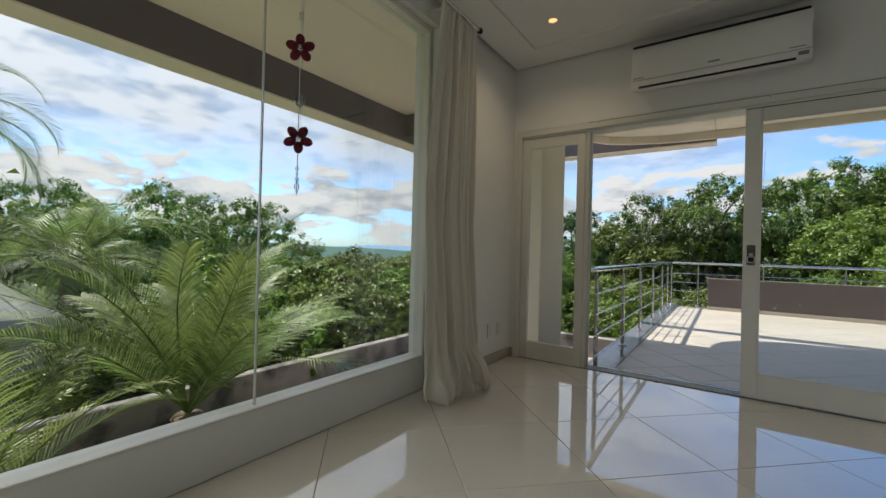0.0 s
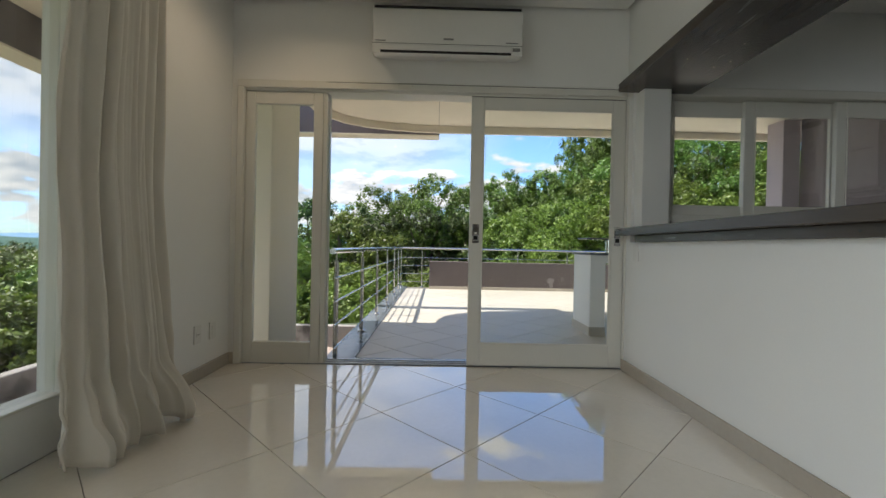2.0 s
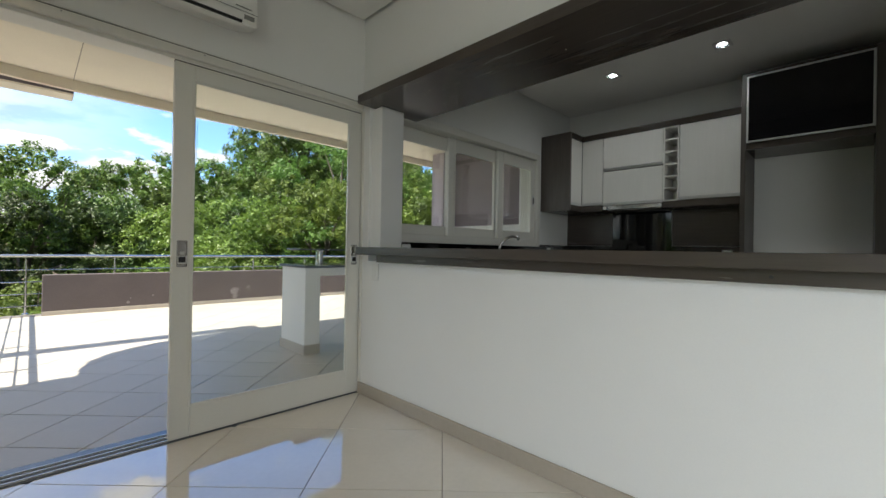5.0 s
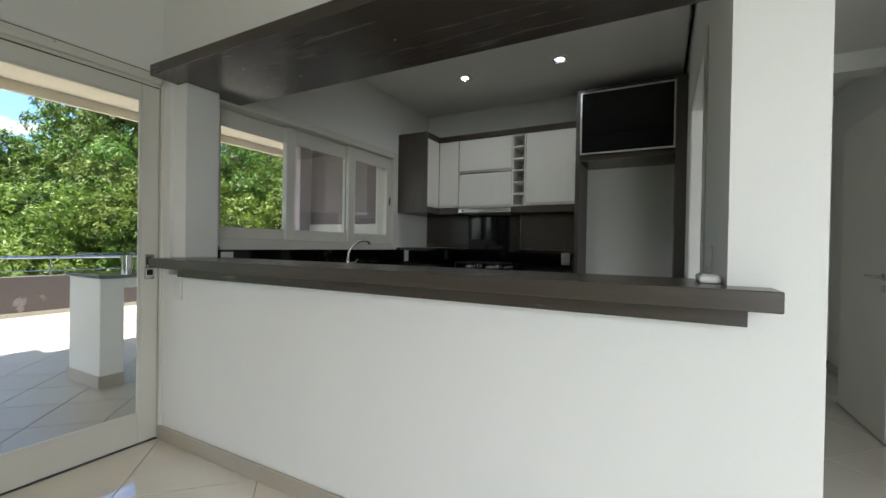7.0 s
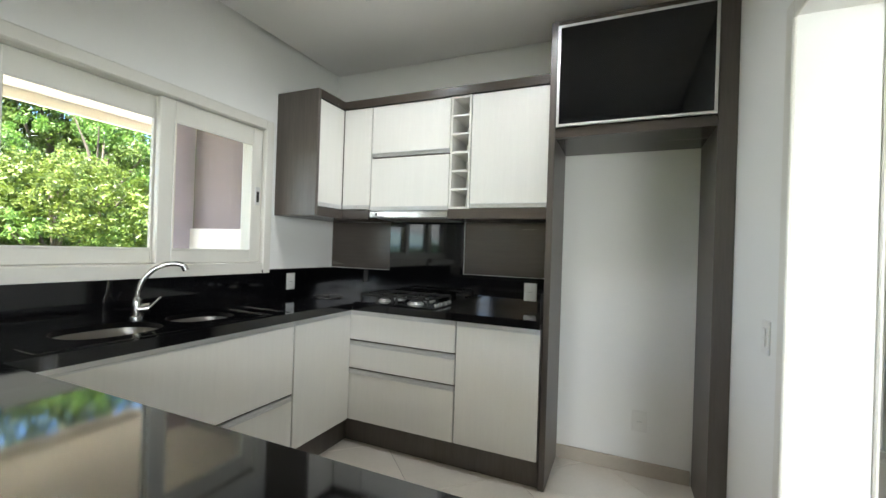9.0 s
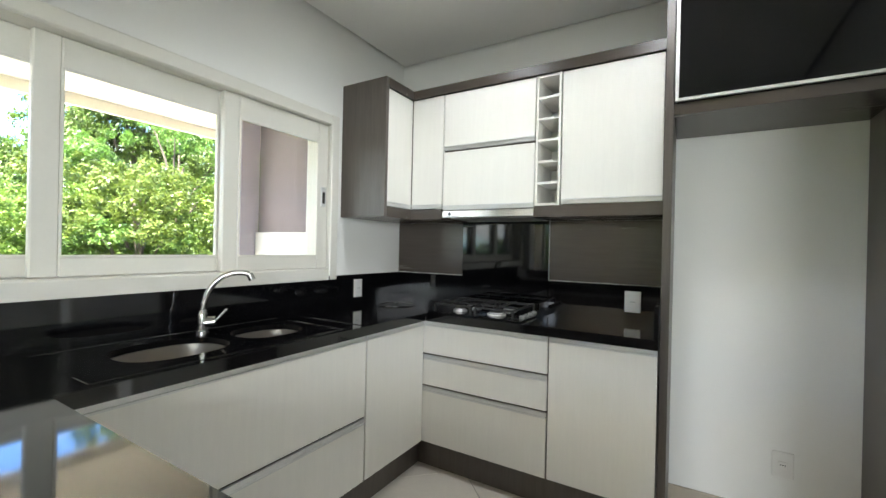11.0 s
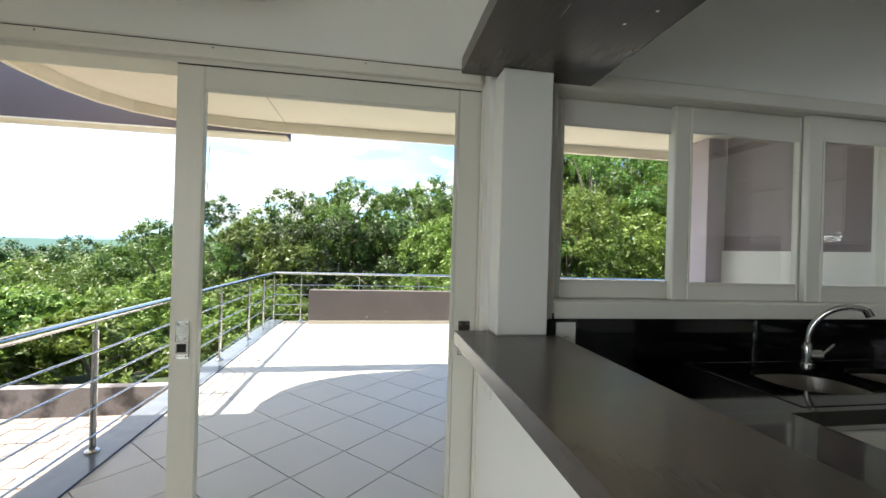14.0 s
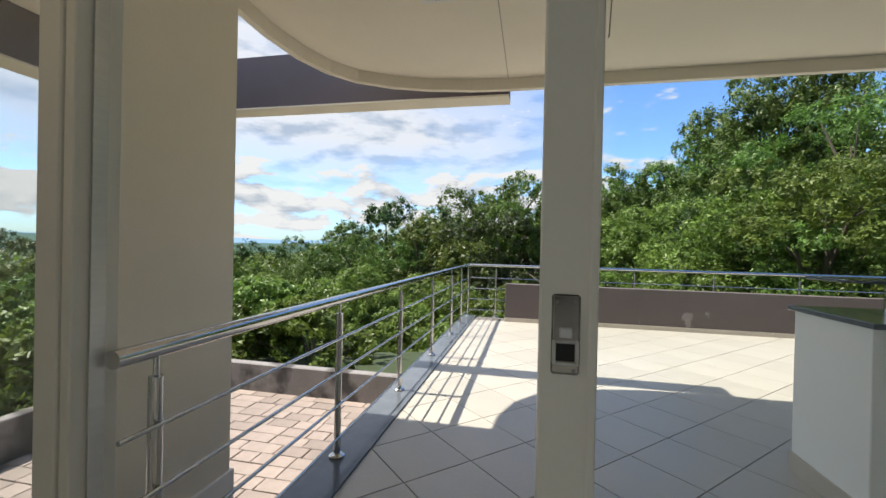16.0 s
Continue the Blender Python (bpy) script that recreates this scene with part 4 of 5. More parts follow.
c = unit("base_cabinet", "pale base cabinet with three drawers under the cooktop", FX + 0.019, 4.43, 2.352, FY + 0.018, 0.17, 0.90, group="base cabinets")
front(c, "y", 2.352, 3.126, 0.172, 0.512, FX, -1, "drawer_front")
front(c, "y", 2.352, 3.126, 0.516, 0.702, FX, -1, "drawer_front")
front(c, "y", 2.352, 3.126, 0.706, 0.905, FX, -1, "drawer_front")
c = unit("base_cabinet", "pale base cabinet with one door beside the fridge niche", FX + 0.019, 4.43, 1.853, 2.349, 0.17, 0.90, group="base cabinets")
front(c, "y", 1.853, 2.349, 0.172, 0.905, FX, -1)
for y0, y1 in ((0.99, 1.68), (1.685, 2.38), (2.385, 3.08)):
    c = unit("base_cabinet", "dark laminate base cabinet below the bar worktop", 1.705, 2.20, y0, y1, 0.17, 0.878, group="base cabinets")
    front(c, "y", y0, y1, 0.172, 0.876, 2.2195, 1, mat=WOOD_UP)
for u in ((2.23, 4.43, 3.175, 3.66), (4.015, 4.43, 1.853, 3.1745), (1.705, 2.15, 0.99, 3.08)):
    solid("plinth", bx(B(), *u, 0.0, 0.169, 0.001), WOOD_UP, "dark recessed plinth board under the base cabinets", "plinth", "plinth boards", at=((u[0] + u[1]) / 2, (u[2] + u[3]) / 2, 0))

# wall cabinets with a dark surround
UX, UY = 4.10, 3.333
sr = thing("cabinet_surround", (4.1, 2.7, 1.525), "dark taupe laminate surround of the wall cabinets", "cabinet frame")
part("side_panel", bx(B(), 3.803, 3.83, UY - 0.012, 3.679, 1.525, 2.37, 0.0015), WOOD_UP, sr)
for u in ((3.83, UX - 0.0125, UY - 0.012, 3.679, 2.315, 2.37), (UX - 0.012, 4.449, 1.853, 3.679, 2.3153, 2.3698)):
    part("top_band", bx(B(), *u), WOOD, sr)
for u in ((3.83, UX - 0.0125, UY - 0.012, 3.679, 1.525, 1.588), (UX - 0.012, 4.449, 3.092, 3.679, 1.5253, 1.5877), (UX - 0.012, 4.449, 1.853, 2.488, 1.5253, 1.5877)):
    part("bottom_band", bx(B(), *u), WOOD, sr)
c = unit("wall_cabinet", "pale corner wall cabinet with two narrow doors", 3.832, 4.44, UY + 0.02, 3.67, 1.59, 2.314, group="wall cabinets")
front(c, "x", 3.833, UX - 0.002, 1.590, 2.313, UY, -1, handle="bottom")
front(c, "y", 3.094, UY - 0.001, 1.590, 2.313, UX, -1, handle="bottom")
c = unit("wall_cabinet", "pale wall cabinet with two lift-up flaps over the cooktop", UX + 0.02, 4.44, 2.494, 3.09, 1.578, 2.314, group="wall cabinets")
front(c, "y", 2.494, 3.09, 1.952, 2.313, UX, -1, "flap", handle="bottom")
front(c, "y", 2.494, 3.09, 1.578, 1.948, UX, -1, "flap", handle="bottom")
c = unit("wall_cabinet", "pale wall cabinet with a single door", UX + 0.02, 4.44, 1.856, 2.348, 1.59, 2.314, group="wall cabinets")
front(c, "y", 1.856, 2.348, 1.590, 2.313, UX, -1, handle="bottom")
wr = thing("wine_rack", (4.2, 2.42, 1.59), "pale narrow bottle rack with six open pigeonholes", "wine rack")
for y in (2.352, 2.477):
    part("side", bx(B(), UX - 0.004, 4.43, y, y + 0.013, 1.59, 2.313, 0.001), FRONT, wr)
for k in range(7):
    z = 1.59 + k * (2.313 - 1.59 - 0.013) / 6
    part("shelf", bx(B(), UX + 0.001, 4.43, 2.366, 2.4765, z, z + 0.013), FRONT, wr)
part("back", bx(B(), 4.36, 4.372, 2.366, 2.4765, 1.604, 2.30), FRONT, wr)
hood = thing("range_hood", (4.25, 2.79, 1.53), "slim stainless steel range hood under the flaps", "range hood")
part("body", bx(B(), UX - 0.004, 4.44, 2.492, 3.090, 1.533, 1.5765, 0.003), STEEL, hood)
part("filter", bx(B(), 4.14, 4.40, 2.53, 3.05, 1.528, 1.5325), GREYPLASTIC, hood)
part("badge", rod(B(), (UX - 0.0048, 3.035, 1.556), (UX - 0.0038, 3.035, 1.556), 0.010, 12), BLACKGAP, hood)
part("control", bx(B(), UX - 0.006, UX - 0.004, 2.96, 3.06, 1.539, 1.545), GREYPLASTIC, hood)
sp = thing("splashback", (4.44, 2.77, 1.155), "dark laminate splashback with a black glass centre", "splashback")
part("panel", bx(B(), 4.436, 4.449, 3.112, 3.678, 1.156, 1.524), WOOD, sp)
part("panel", bx(B(), 4.436, 4.449, 1.853, 2.496, 1.156, 1.524), WOOD, sp)
part("glass_panel", bx(B(), 4.421, 4.4285, 2.499, 3.109, 0.962, 1.527, 0.001), BLACKGLASS, sp, "black glass panel")

# tall housing over the fridge niche
tw = thing("fridge_housing", (4.2, 1.42, 0), "tall dark laminate fridge housing with a black glass flap, empty", "tall cabinet")
part("side_panel", bx(B(), 3.99, 4.449, 1.815, 1.850, 0.0, 2.61, 0.0015), WOOD_UP, tw)
part("side_panel", bx(B(), 3.99, 4.449, 0.972, 1.052, 0.0, 2.61, 0.0015), WOOD_UP, tw)
part("top_panel", bx(B(), 3.99, 4.449, 1.053, 1.814, 2.585, 2.61, 0.001), WOOD, tw)
part("bottom_panel", bx(B(), 3.992, 4.449, 1.053, 1.814, 1.965, 2.016, 0.001), WOOD, tw)
part("back_panel", bx(B(), 4.42, 4.44, 1.053, 1.814, 2.016, 2.585), WOOD, tw)
fd = part("flap_frame", frame_bars(B(), "y", 1.056, 1.811, 2.022, 2.580, 3.978, 3.996, 0.014, bev=0.001), ALU, tw, "aluminium flap frame")
part("flap_glass", bx(B(), 3.981, 3.990, 1.069, 1.798, 2.035, 2.567), BLACKGLASS, fd, "black glass")

socket((3.956, 3.660, 1.06), (0, -1, 0))
socket((1.815, 3.660, 1.055), (0, -1, 0), 0.085, 0.12)
socket((4.430, 2.012, 1.06), (-1, 0, 0), 0.085, 0.12)
socket((4.45, 1.331, 0.323), (-1, 0, 0), 0.085, 0.125)
socket((1.915, YK, 1.115), (0, 1, 0), 0.08, 0.16, "white double wall socket above the worktop")
socket((3.475, YK, 1.05), (0, 1, 0), 0.075, 0.12, "white light switch by the doorway", False)

# ---- outside: terrace, canopy, railing ----
PARX, PARY, LOW = -4.70, 8.32, -1.0
tb = B()
bx(tb, -0.90, 9.0, YL + 0.15, 10.25, -1.4, TERR - 0.008)
terrace = solid("pavement_terrace", tb, GROUT, "raised terrace paved with diagonal beige tiles", kind="structure")
solid("kerb_terrace", bx(B(), -0.905, -0.655, YD + 0.245, 10.26, TERR - 0.006, TERR + 0.014, 0.003), BLUESTONE, "blue grey polished stone edging of the terrace", kind="structure")
cv = [(-1.62, YL + 0.208), (-1.62, 5.15), (-1.635, 5.6), (-1.60, 5.95), (-1.50, 6.25), (-1.33, 6.48), (-1.05, 6.66), (-0.70, 6.78), (-0.35, 6.85), (0.02, 6.88), (9.0, 6.88), (9.0, YL + 0.208)]
cn = thing("canopy", (2.0, 5.3, 2.64), "cream rendered terrace canopy with a curved corner", "canopy", kind="structure")
part("soffit", prism(B(), cv, 2.745, 3.0), CREAM, cn)
lip = B()
for (xa, ya), (xb, yb) in zip(cv[1:10], cv[2:11]):
    d = Vector((xb - xa, yb - ya, 0)).normalized()
    nrm = Vector((d.y, -d.x, 0)) * 0.055
    prism(lip, [(xa, ya), (xb, yb), (xb + nrm.x, yb + nrm.y), (xa + nrm.x, ya + nrm.y)], 2.640, 2.744)
part("fascia_lip", lip, CREAM, cn)
bmj = bx(B(), 0.010, 0.016, YD + 0.242, 6.83, 2.7425, 2.7449)
part("joint", bmj, SKIRT, cn, "fine expansion joint")
ring = thing("roof_beam", (-3.7, 2.0, 2.52), "dark mauve rendered roof beams with a cream soffit", "roof beam", kind="structure")
part("side_beam", bx(B(), -3.86, -3.60, -4.0, 6.96, 2.53, 3.16), MAUVE, ring)
part("front_beam", bx(B(), -3.60, 0.02, 6.885, 7.12, 2.62, 3.16), MAUVE, ring)
part("cross_beam", bx(B(), -3.60, -1.63, 4.55, 4.80, 2.60, 2.905), MAUVE, ring)
part("soffit", bx(B(), -3.60, -1.77, -4.0, 4.55, 2.905, 3.10), CREAM, ring)
part("outer_soffit", bx(B(), -3.60, -1.64, 4.80, 5.72, 2.94, 3.10), CREAM, ring)
# cream slips give the dark beams' lower faces their lit tone by colour
part("lit_underside", bx(B(), -3.865, -3.595, -4.0, 6.96, 2.512, 2.529), CREAM, ring)
part("front_lit_underside", bx(B(), -3.594, 0.02, 6.883, 7.125, 2.602, 2.619), CREAM, ring)
solid("roof_house", bx(B(), -1.78, 9.0, -4.2, YD + 0.24, 3.0, 3.35), CREAM, "flat roof slab of the house", kind="structure")
pl = thing("pillar", (-1.62, 4.7, LOW), "broad cream rendered pillar standing on the lower terrace", "pillar", kind="structure")
part("shaft", bx(B(), -1.71, -1.53, 4.46, 5.205, LOW, 2.74, 0.006), CREAM, pl)
part("socle", bx(B(), -1.725, -1.515, 4.445, 5.225, LOW, -0.22, 0.004), PAINT, pl)
ol = thing("canopy_light", (-0.355, 5.455, 2.745), "square recessed canopy light with a frosted lens", "ceiling light")
part("frame", frame_bars_flat(-0.355, 5.455, 2.745, 0.11, 0.075), PLASTIC, ol)
part("lens", lathe(B(), (-0.355, 5.455, 2.730), [(0.001, 0), (0.05, 0.001), (0.072, 0.008), (0.075, 0.014)], 24), PLASTIC, ol, smooth=60)
part("ring", lathe(B(), (-0.355, 5.455, 2.733), [(0.080, 0.012), (0.080, 0.002), (0.070, 0.0), (0.068, 0.012)], 24), CHROME, ol, smooth=40)
RX = -0.80
rl = thing("railing", (RX, 7.0, TERR), "stainless steel terrace railing with four horizontal bars", "railing")
part("handrail", tube(B(), [(RX, 3.86, 0.868), (RX, 10.10, 0.868), (RX + 0.02, 10.13, 0.868), (8.8, 10.13, 0.868)], 0.0255, 14), STEEL, rl, smooth=50)


def post(x, y, z0=TERR + 0.014):
    bm = B()
    rod(bm, (x, y, z0), (x, y, 0.79), 0.0195, 14), rod(bm, (x, y, 0.79), (x, y, 0.845), 0.008, 8)
    p = part("post", bm, STEEL, rl, smooth=40)
    part("base_cover", lathe(B(), (x, y, z0), [(0.045, 0), (0.044, 0.012), (0.030, 0.022), (0.0196, 0.024)], 18), STEEL, p, smooth=40)


for y in (3.99, 5.16, 6.29, 7.44, 8.58, 9.4, 10.13):
    post(RX, y)
post(-0.32, 10.13)
for k in range(8):
    post(0.75 + 1.15 * k, 10.13)
for z in (0.10, 0.285, 0.470, 0.655):
    part("bar", tube(B(), [(RX + 0.024, 3.86, z), (RX + 0.024, 10.09, z), (RX + 0.04, 10.106, z), (8.8, 10.106, z)], 0.0075, 8), STEEL, rl, smooth=60)
pw = thing("parapet_wall", (4.0, 9.95, TERR), "low brown grey painted planter wall along the terrace edge", "parapet wall", kind="structure")
part("wall", bx(B(), -0.14, 9.0, 9.90, 10.05, TERR, 0.585, 0.006), BROWNWALL, pw)
for sx, sz, sr in ((2.615, 0.19, 0.075), (2.62, 0.08, 0.045), (0.916, 0.093, 0.022), (0.95, 0.16, 0.012), (1.267, 0.191, 0.014), (1.75, 0.30, 0.010), (2.2, 0.12, 0.012)):
    sp = B()
    bmesh.ops.create_circle(sp, cap_ends=True, segments=14, radius=sr, matrix=Matrix.Translation((sx, 9.8985, sz)) @ Matrix.Rotation(radians(90), 4, "X"))
    for v in sp.verts:
        v.co += Vector((1, 0, 1)) * sr * 0.5 * noise.noise((v.co.x * 40, 0.3, v.co.z * 40))
    bmesh.ops.solidify(sp, geom=sp.faces[:], thickness=0.001)
    part("paint_spot", sp, SPOT, pw, "pale grey paint spot")
for k in range(21):
    part("skirting_tile", bx(B(), -0.142 + 0.435 * k, -0.145 + 0.435 * (k + 1), 9.888, 9.8995, TERR, 0.025, 0.002), SKIRT, pw)

# masonry counter with a dark stone top
bq = thing("terrace_counter", (2.6, 5.5, TERR), "white rendered terrace counter with a dark stone top", "counter")
part("end_wall", bx(B(), 1.735, 1.905, 5.165, 5.715, TERR, 0.862, 0.004), PAINT, bq)
part("apron", bx(B(), 1.905, 4.69, 5.17, 5.30, 0.775, 0.862, 0.003), PAINT, bq)
part("end_wall", bx(B(), 3.60, 3.77, 5.301, 5.715, TERR, 0.862, 0.004), PAINT, bq)
part("top", bx(B(), 1.715, 4.69, 5.135, 5.745, 0.862, 0.888, 0.003), BLUESTONE, bq, "dark polished stone top")
skb = B()
bx(skb, 1.725, 1.734, 5.155, 5.725, TERR, 0.06), bx(skb, 1.734, 1.906, 5.154, 5.164, TERR, 0.06)
part("skirting", skb, TERRACE, bq, "beige tile skirting")
part("pedestal", rod(B(), (2.10, 5.56, 0.888), (2.10, 5.56, 1.045), 0.045, 24), STEEL, bq, "steel tube pedestal", smooth=40)
part("upper_shelf", bx(B(), 1.78, 4.6, 5.40, 5.72, 1.045, 1.062, 0.003), BLUESTONE, bq, "raised dark stone shelf")

# wing of the house with the barbecue wall
wg = thing("house_wing", (6.0, 5.0, TERR), "rendered wing of the house with a mauve wall panel", "house wing", kind="structure")
part("column", bx(B(), 4.70, 4.94, 6.14, 6.42, TERR, 2.744, 0.006), LILAC, wg, "pale lilac rendered column")
part("panel", bx(B(), 4.94, 5.2, YD + 0.24, 6.14, 1.48, 2.744), PANELMAUVE, wg, "streaked mauve grey wall panel")
part("lower_wall", bx(B(), 4.90, 5.2, YD + 0.24, 6.139, TERR, 1.479), PAINT, wg)
part("outer_wall", bx(B(), 5.2, 9.0, YD + 0.24, 6.3, TERR, 2.744), LILAC, wg)

# lower terrace, its parapet and the garden bed
solid("pavement_lower", bx(B(), PARX, -0.905, 3.0, PARY, LOW - 0.4, LOW - 0.02), CONCRETE, "lower terrace bed paved with rough stone", kind="structure")
pr = B()
bx(pr, PARX - 0.15, PARX, -6.0, PARY + 0.15, LOW - 1.4, -0.60, 0.012), bx(pr, PARX + 0.0, -0.905, PARY, PARY + 0.15, LOW - 1.4, -0.602, 0.012)
solid("wall_parapet_lower", pr, CONCRETE, "weathered concrete parapet of the lower terrace", kind="structure")
solid("wall_footing", bx(B(), -1.77, -1.42, -5.0, 3.93, LOW - 0.3, -0.0085), CREAM, "cream rendered footing below the window", kind="structure")
solid("garden_path", bx(B(), -2.75, -1.985, -5.5, 2.99, LOW - 0.03, LOW + 0.03, 0.008), PATHSTONE, "pale concrete path along the foot of the window wall", kind="structure")
solid("window_ledge", bx(B(), -1.98, -1.775, -4.0, 3.0, 0.03, 0.10, 0.006), CONCRETE, "pale concrete ledge outside the window", kind="structure")

# ---- ground, woods and palms ----
def ground_z(x, y):
    d = math.hypot(x - 0.25, y - 3.0)
    z = -1.06 - 0.42 * max(0.0, d - 9.0)
    z = max(z, -7.5 - 0.012 * max(0.0, d - 24.0))
    hill = max(0.0, x * 0.75 + (y - 3.0) * 0.30 - 4.0)
    z += min(0.50 * hill, 9.0 + 0.02 * d) * (1.0 if d < 200 else max(0.0, 1 - (d - 200) / 300))
    lh = max(0.0, -x - 14.0) * max(0.0, min(1.0, (14.0 - y) / 16.0))
    z += min(0.40 * lh, 12.0) * max(0.0, 1 - max(0.0, d - 60) / 80)
    return min(z, -1.06) if d < 11.5 else z


gb = B()
radii = [0.0, 3, 6, 8, 9.5, 11, 12.5, 14, 16, 18, 21, 24, 28, 33, 40, 50, 65, 90, 130, 200, 320, 520, 900, 1600, 3000, 4800]
grid = []
for r in radii:
    n = 96
    grid.append([gb.verts.new((0.25 + r * math.sin(a), 3 + r * math.cos(a), ground_z(0.25 + r * math.sin(a), 3 + r * math.cos(a)) + (0.6 * noise.noise((r * math.sin(a) * 0.12, r * math.cos(a) * 0.12, 2.0)) if r > 12 else 0))) for a in (2 * math.pi * k / n for k in range(n))])
for a, b in zip(grid[1:], grid[2:]):
    for k in range(96):
        gb.faces.new((a[k], a[(k + 1) % 96], b[(k + 1) % 96], b[k]))
gb.faces.new(grid[1])
for v in grid[0]:
    gb.verts.remove(v)
solid("ground", gb, WOODLAND, "wooded hillside falling away to a wide plain", kind="structure")


def leaf_cloud(rng, centres, per, spread, size, squash=0.8, facing=None):
    """Separate pointed leaf blades scattered about clump centres, tilted outwards and up."""
    n = len(centres) * per
    c = np.repeat(np.array(centres), per, axis=0)
    d = rng.normal(size=(n, 3))
    d /= np.linalg.norm(d, axis=1)[:, None]
    rad = spread * rng.random(n) ** 0.45
    sp = np.repeat(np.array([1.0 + 0.35 * rng.standard_normal() for _ in centres]).clip(0.5, 1.7), per)
    p = c + d * (rad * sp)[:, None] * np.array([1, 1, squash])
    out = d if facing is None else 0.35 * d + 0.85 * np.repeat(np.array(facing), per, axis=0)
    nrm = out * 0.8 + np.array([0, 0, 0.22]) + rng.normal(size=(n, 3)) * 0.55
    nrm /= np.linalg.norm(nrm, axis=1)[:, None]
    t = np.cross(nrm, rng.normal(size=(n, 3)))
    t /= np.linalg.norm(t, axis=1)[:, None]
    b = np.cross(nrm, t)
    s = size * (0.6 + 0.8 * rng.random(n))[:, None]
    return np.stack([p - t * s * 0.9 - b * s * 0.46, p - t * s * 0.7 + b * s * 0.46, p + t * s * 1.1], 1).reshape(-1, 3)


def cloud_mesh(name, verts, material, k=3):
    me = bpy.data.meshes.new(name)
    n = len(verts) // k
    me.vertices.add(k * n)
    me.vertices.foreach_set("co", verts.astype(np.float32).ravel())
    me.loops.add(k * n)
    me.loops.foreach_set("vertex_index", np.arange(k * n, dtype=np.int32))
    me.polygons.add(n)
    me.polygons.foreach_set("loop_start", np.arange(0, k * n, k, dtype=np.int32))
    me.update(calc_edges=True)
    me.materials.append(material)
    return me


def make_tree(seed, height, radius, material, clumps, per, size, label, airy=0.1, lobe_count=20):
    """A tree at the origin: tapered trunk with limbs, and a crown of leaf clumps with gaps."""
    rng = np.random.default_rng(seed)
    ob = thing("tree", (0, 0, 0), label, "tree", "woodland trees")
    mid, half = height * 0.62, height * 0.38
    lobes = []
    for k in range(lobe_count):
        d = rng.normal(size=3)
        d[2] = abs(d[2]) * 1.1 - 0.5
        d /= np.linalg.norm(d)
        r = rng.uniform(0.50, 0.95)
        lobes.append((d * r * np.array([radius, radius, half]) + np.array([0, 0, mid]), radius * rng.uniform(0.24, 0.42)))
    lobes.append((np.array([0, 0, mid + half * 0.75]), radius * 0.33))
    cs, ds = [], []
    while len(cs) < clumps:
        c, lr = lobes[rng.integers(len(lobes))]
        d = rng.normal(size=3)
        d /= np.linalg.norm(d)
        if d[2] < -0.35:
            continue
        ds.append(d)
        cs.append(tuple(c + d * lr * (1.0 - airy * rng.random()) * np.array([1, 1, 0.85])))
    tk = B()
    lean = rng.normal(size=2) * 0.12
    stem = [(lean[0] * v * radius, lean[1] * v * radius, height * 0.72 * v) for v in np.linspace(0, 1, 7)]
    tube(tk, stem, 0.1, 8, [0.035 * height * (1 - 0.75 * v) * 0.55 for v in np.linspace(0, 1, 7)])
    for i in range(0, clumps, max(1, clumps // 11)):
        e = Vector(cs[i])
        s = Vector(stem[2 + (i % 4)])
        m1 = s.lerp(e, 0.5) + Vector((0, 0, 0.06 * height))
        tube(tk, [s, m1, e], 0.05, 5, [0.012 * height * 0.7, 0.008 * height * 0.7, 0.003 * height * 0.7])
    part("trunk", tk, BARK, ob, smooth=60)
    crown = new("crown", cloud_mesh("crown", leaf_cloud(rng, cs, per, 0.075 * radius, size, 1.0, facing=ds), material))
    crown.parent = ob
    BASE[crown] = BASE[ob]
    return ob


PROTO = [
    make_tree(11, 8.0, 2.7, LEAF_A, 520, 52, 0.062, "broad-leaved green tree on the slope", 0.14, 19),
    make_tree(12, 7.0, 2.9, LEAF_B, 500, 52, 0.064, "light yellow-green leafy tree on the slope", 0.14, 19),
    make_tree(13, 9.0, 2.6, LEAF_C, 520, 52, 0.062, "dark green dense tree on the slope", 0.14, 19),
    make_tree(14, 8.0, 3.0, LEAF_A, 330, 50, 0.056, "open-crowned green tree with visible limbs", 0.5, 13),
    make_tree(15, 6.0, 3.1, LEAF_B, 520, 52, 0.062, "low spreading bright green tree", 0.14, 18),
    make_tree(16, 6.0, 3.1, LEAF_B, 240, 44, 0.13, "bright green bush close behind the parapet", 0.2, 18),
]
HEIGHTS = [8.0, 7.0, 9.0, 8.0, 6.0, 6.0]
WOODS = []


def plant(kind, az, d, top, wide=None):
    a = radians(az)
    WOODS.append((kind, 0.25 + d * math.sin(a), 3 + d * math.cos(a), top, wide))


rw = random.Random(5)
TOPS = [(-92, 5.4), (-84, 5.3), (-76, 5.0), (-70, 3.3), (-65, 3.2), (-58, 2.0), (-51, 1.3), (-44, 1.2), (-38, 1.5), (-30, 1.9), (-24, 2.9), (-19, 4.0), (-13, 4.2), (-7, 5.1), (-1, 5.8), (5, 5.2), (10, 6.6), (15, 5.8), (20, 7.8), (24.5, 9.0), (29, 11.0), (34, 12.0), (40, 11.0), (48, 10.0), (58, 9.5), (70, 9.0)]


def skyline(az):
    return float(np.interp(az, [a for a, _ in TOPS], [b for _, b in TOPS]))


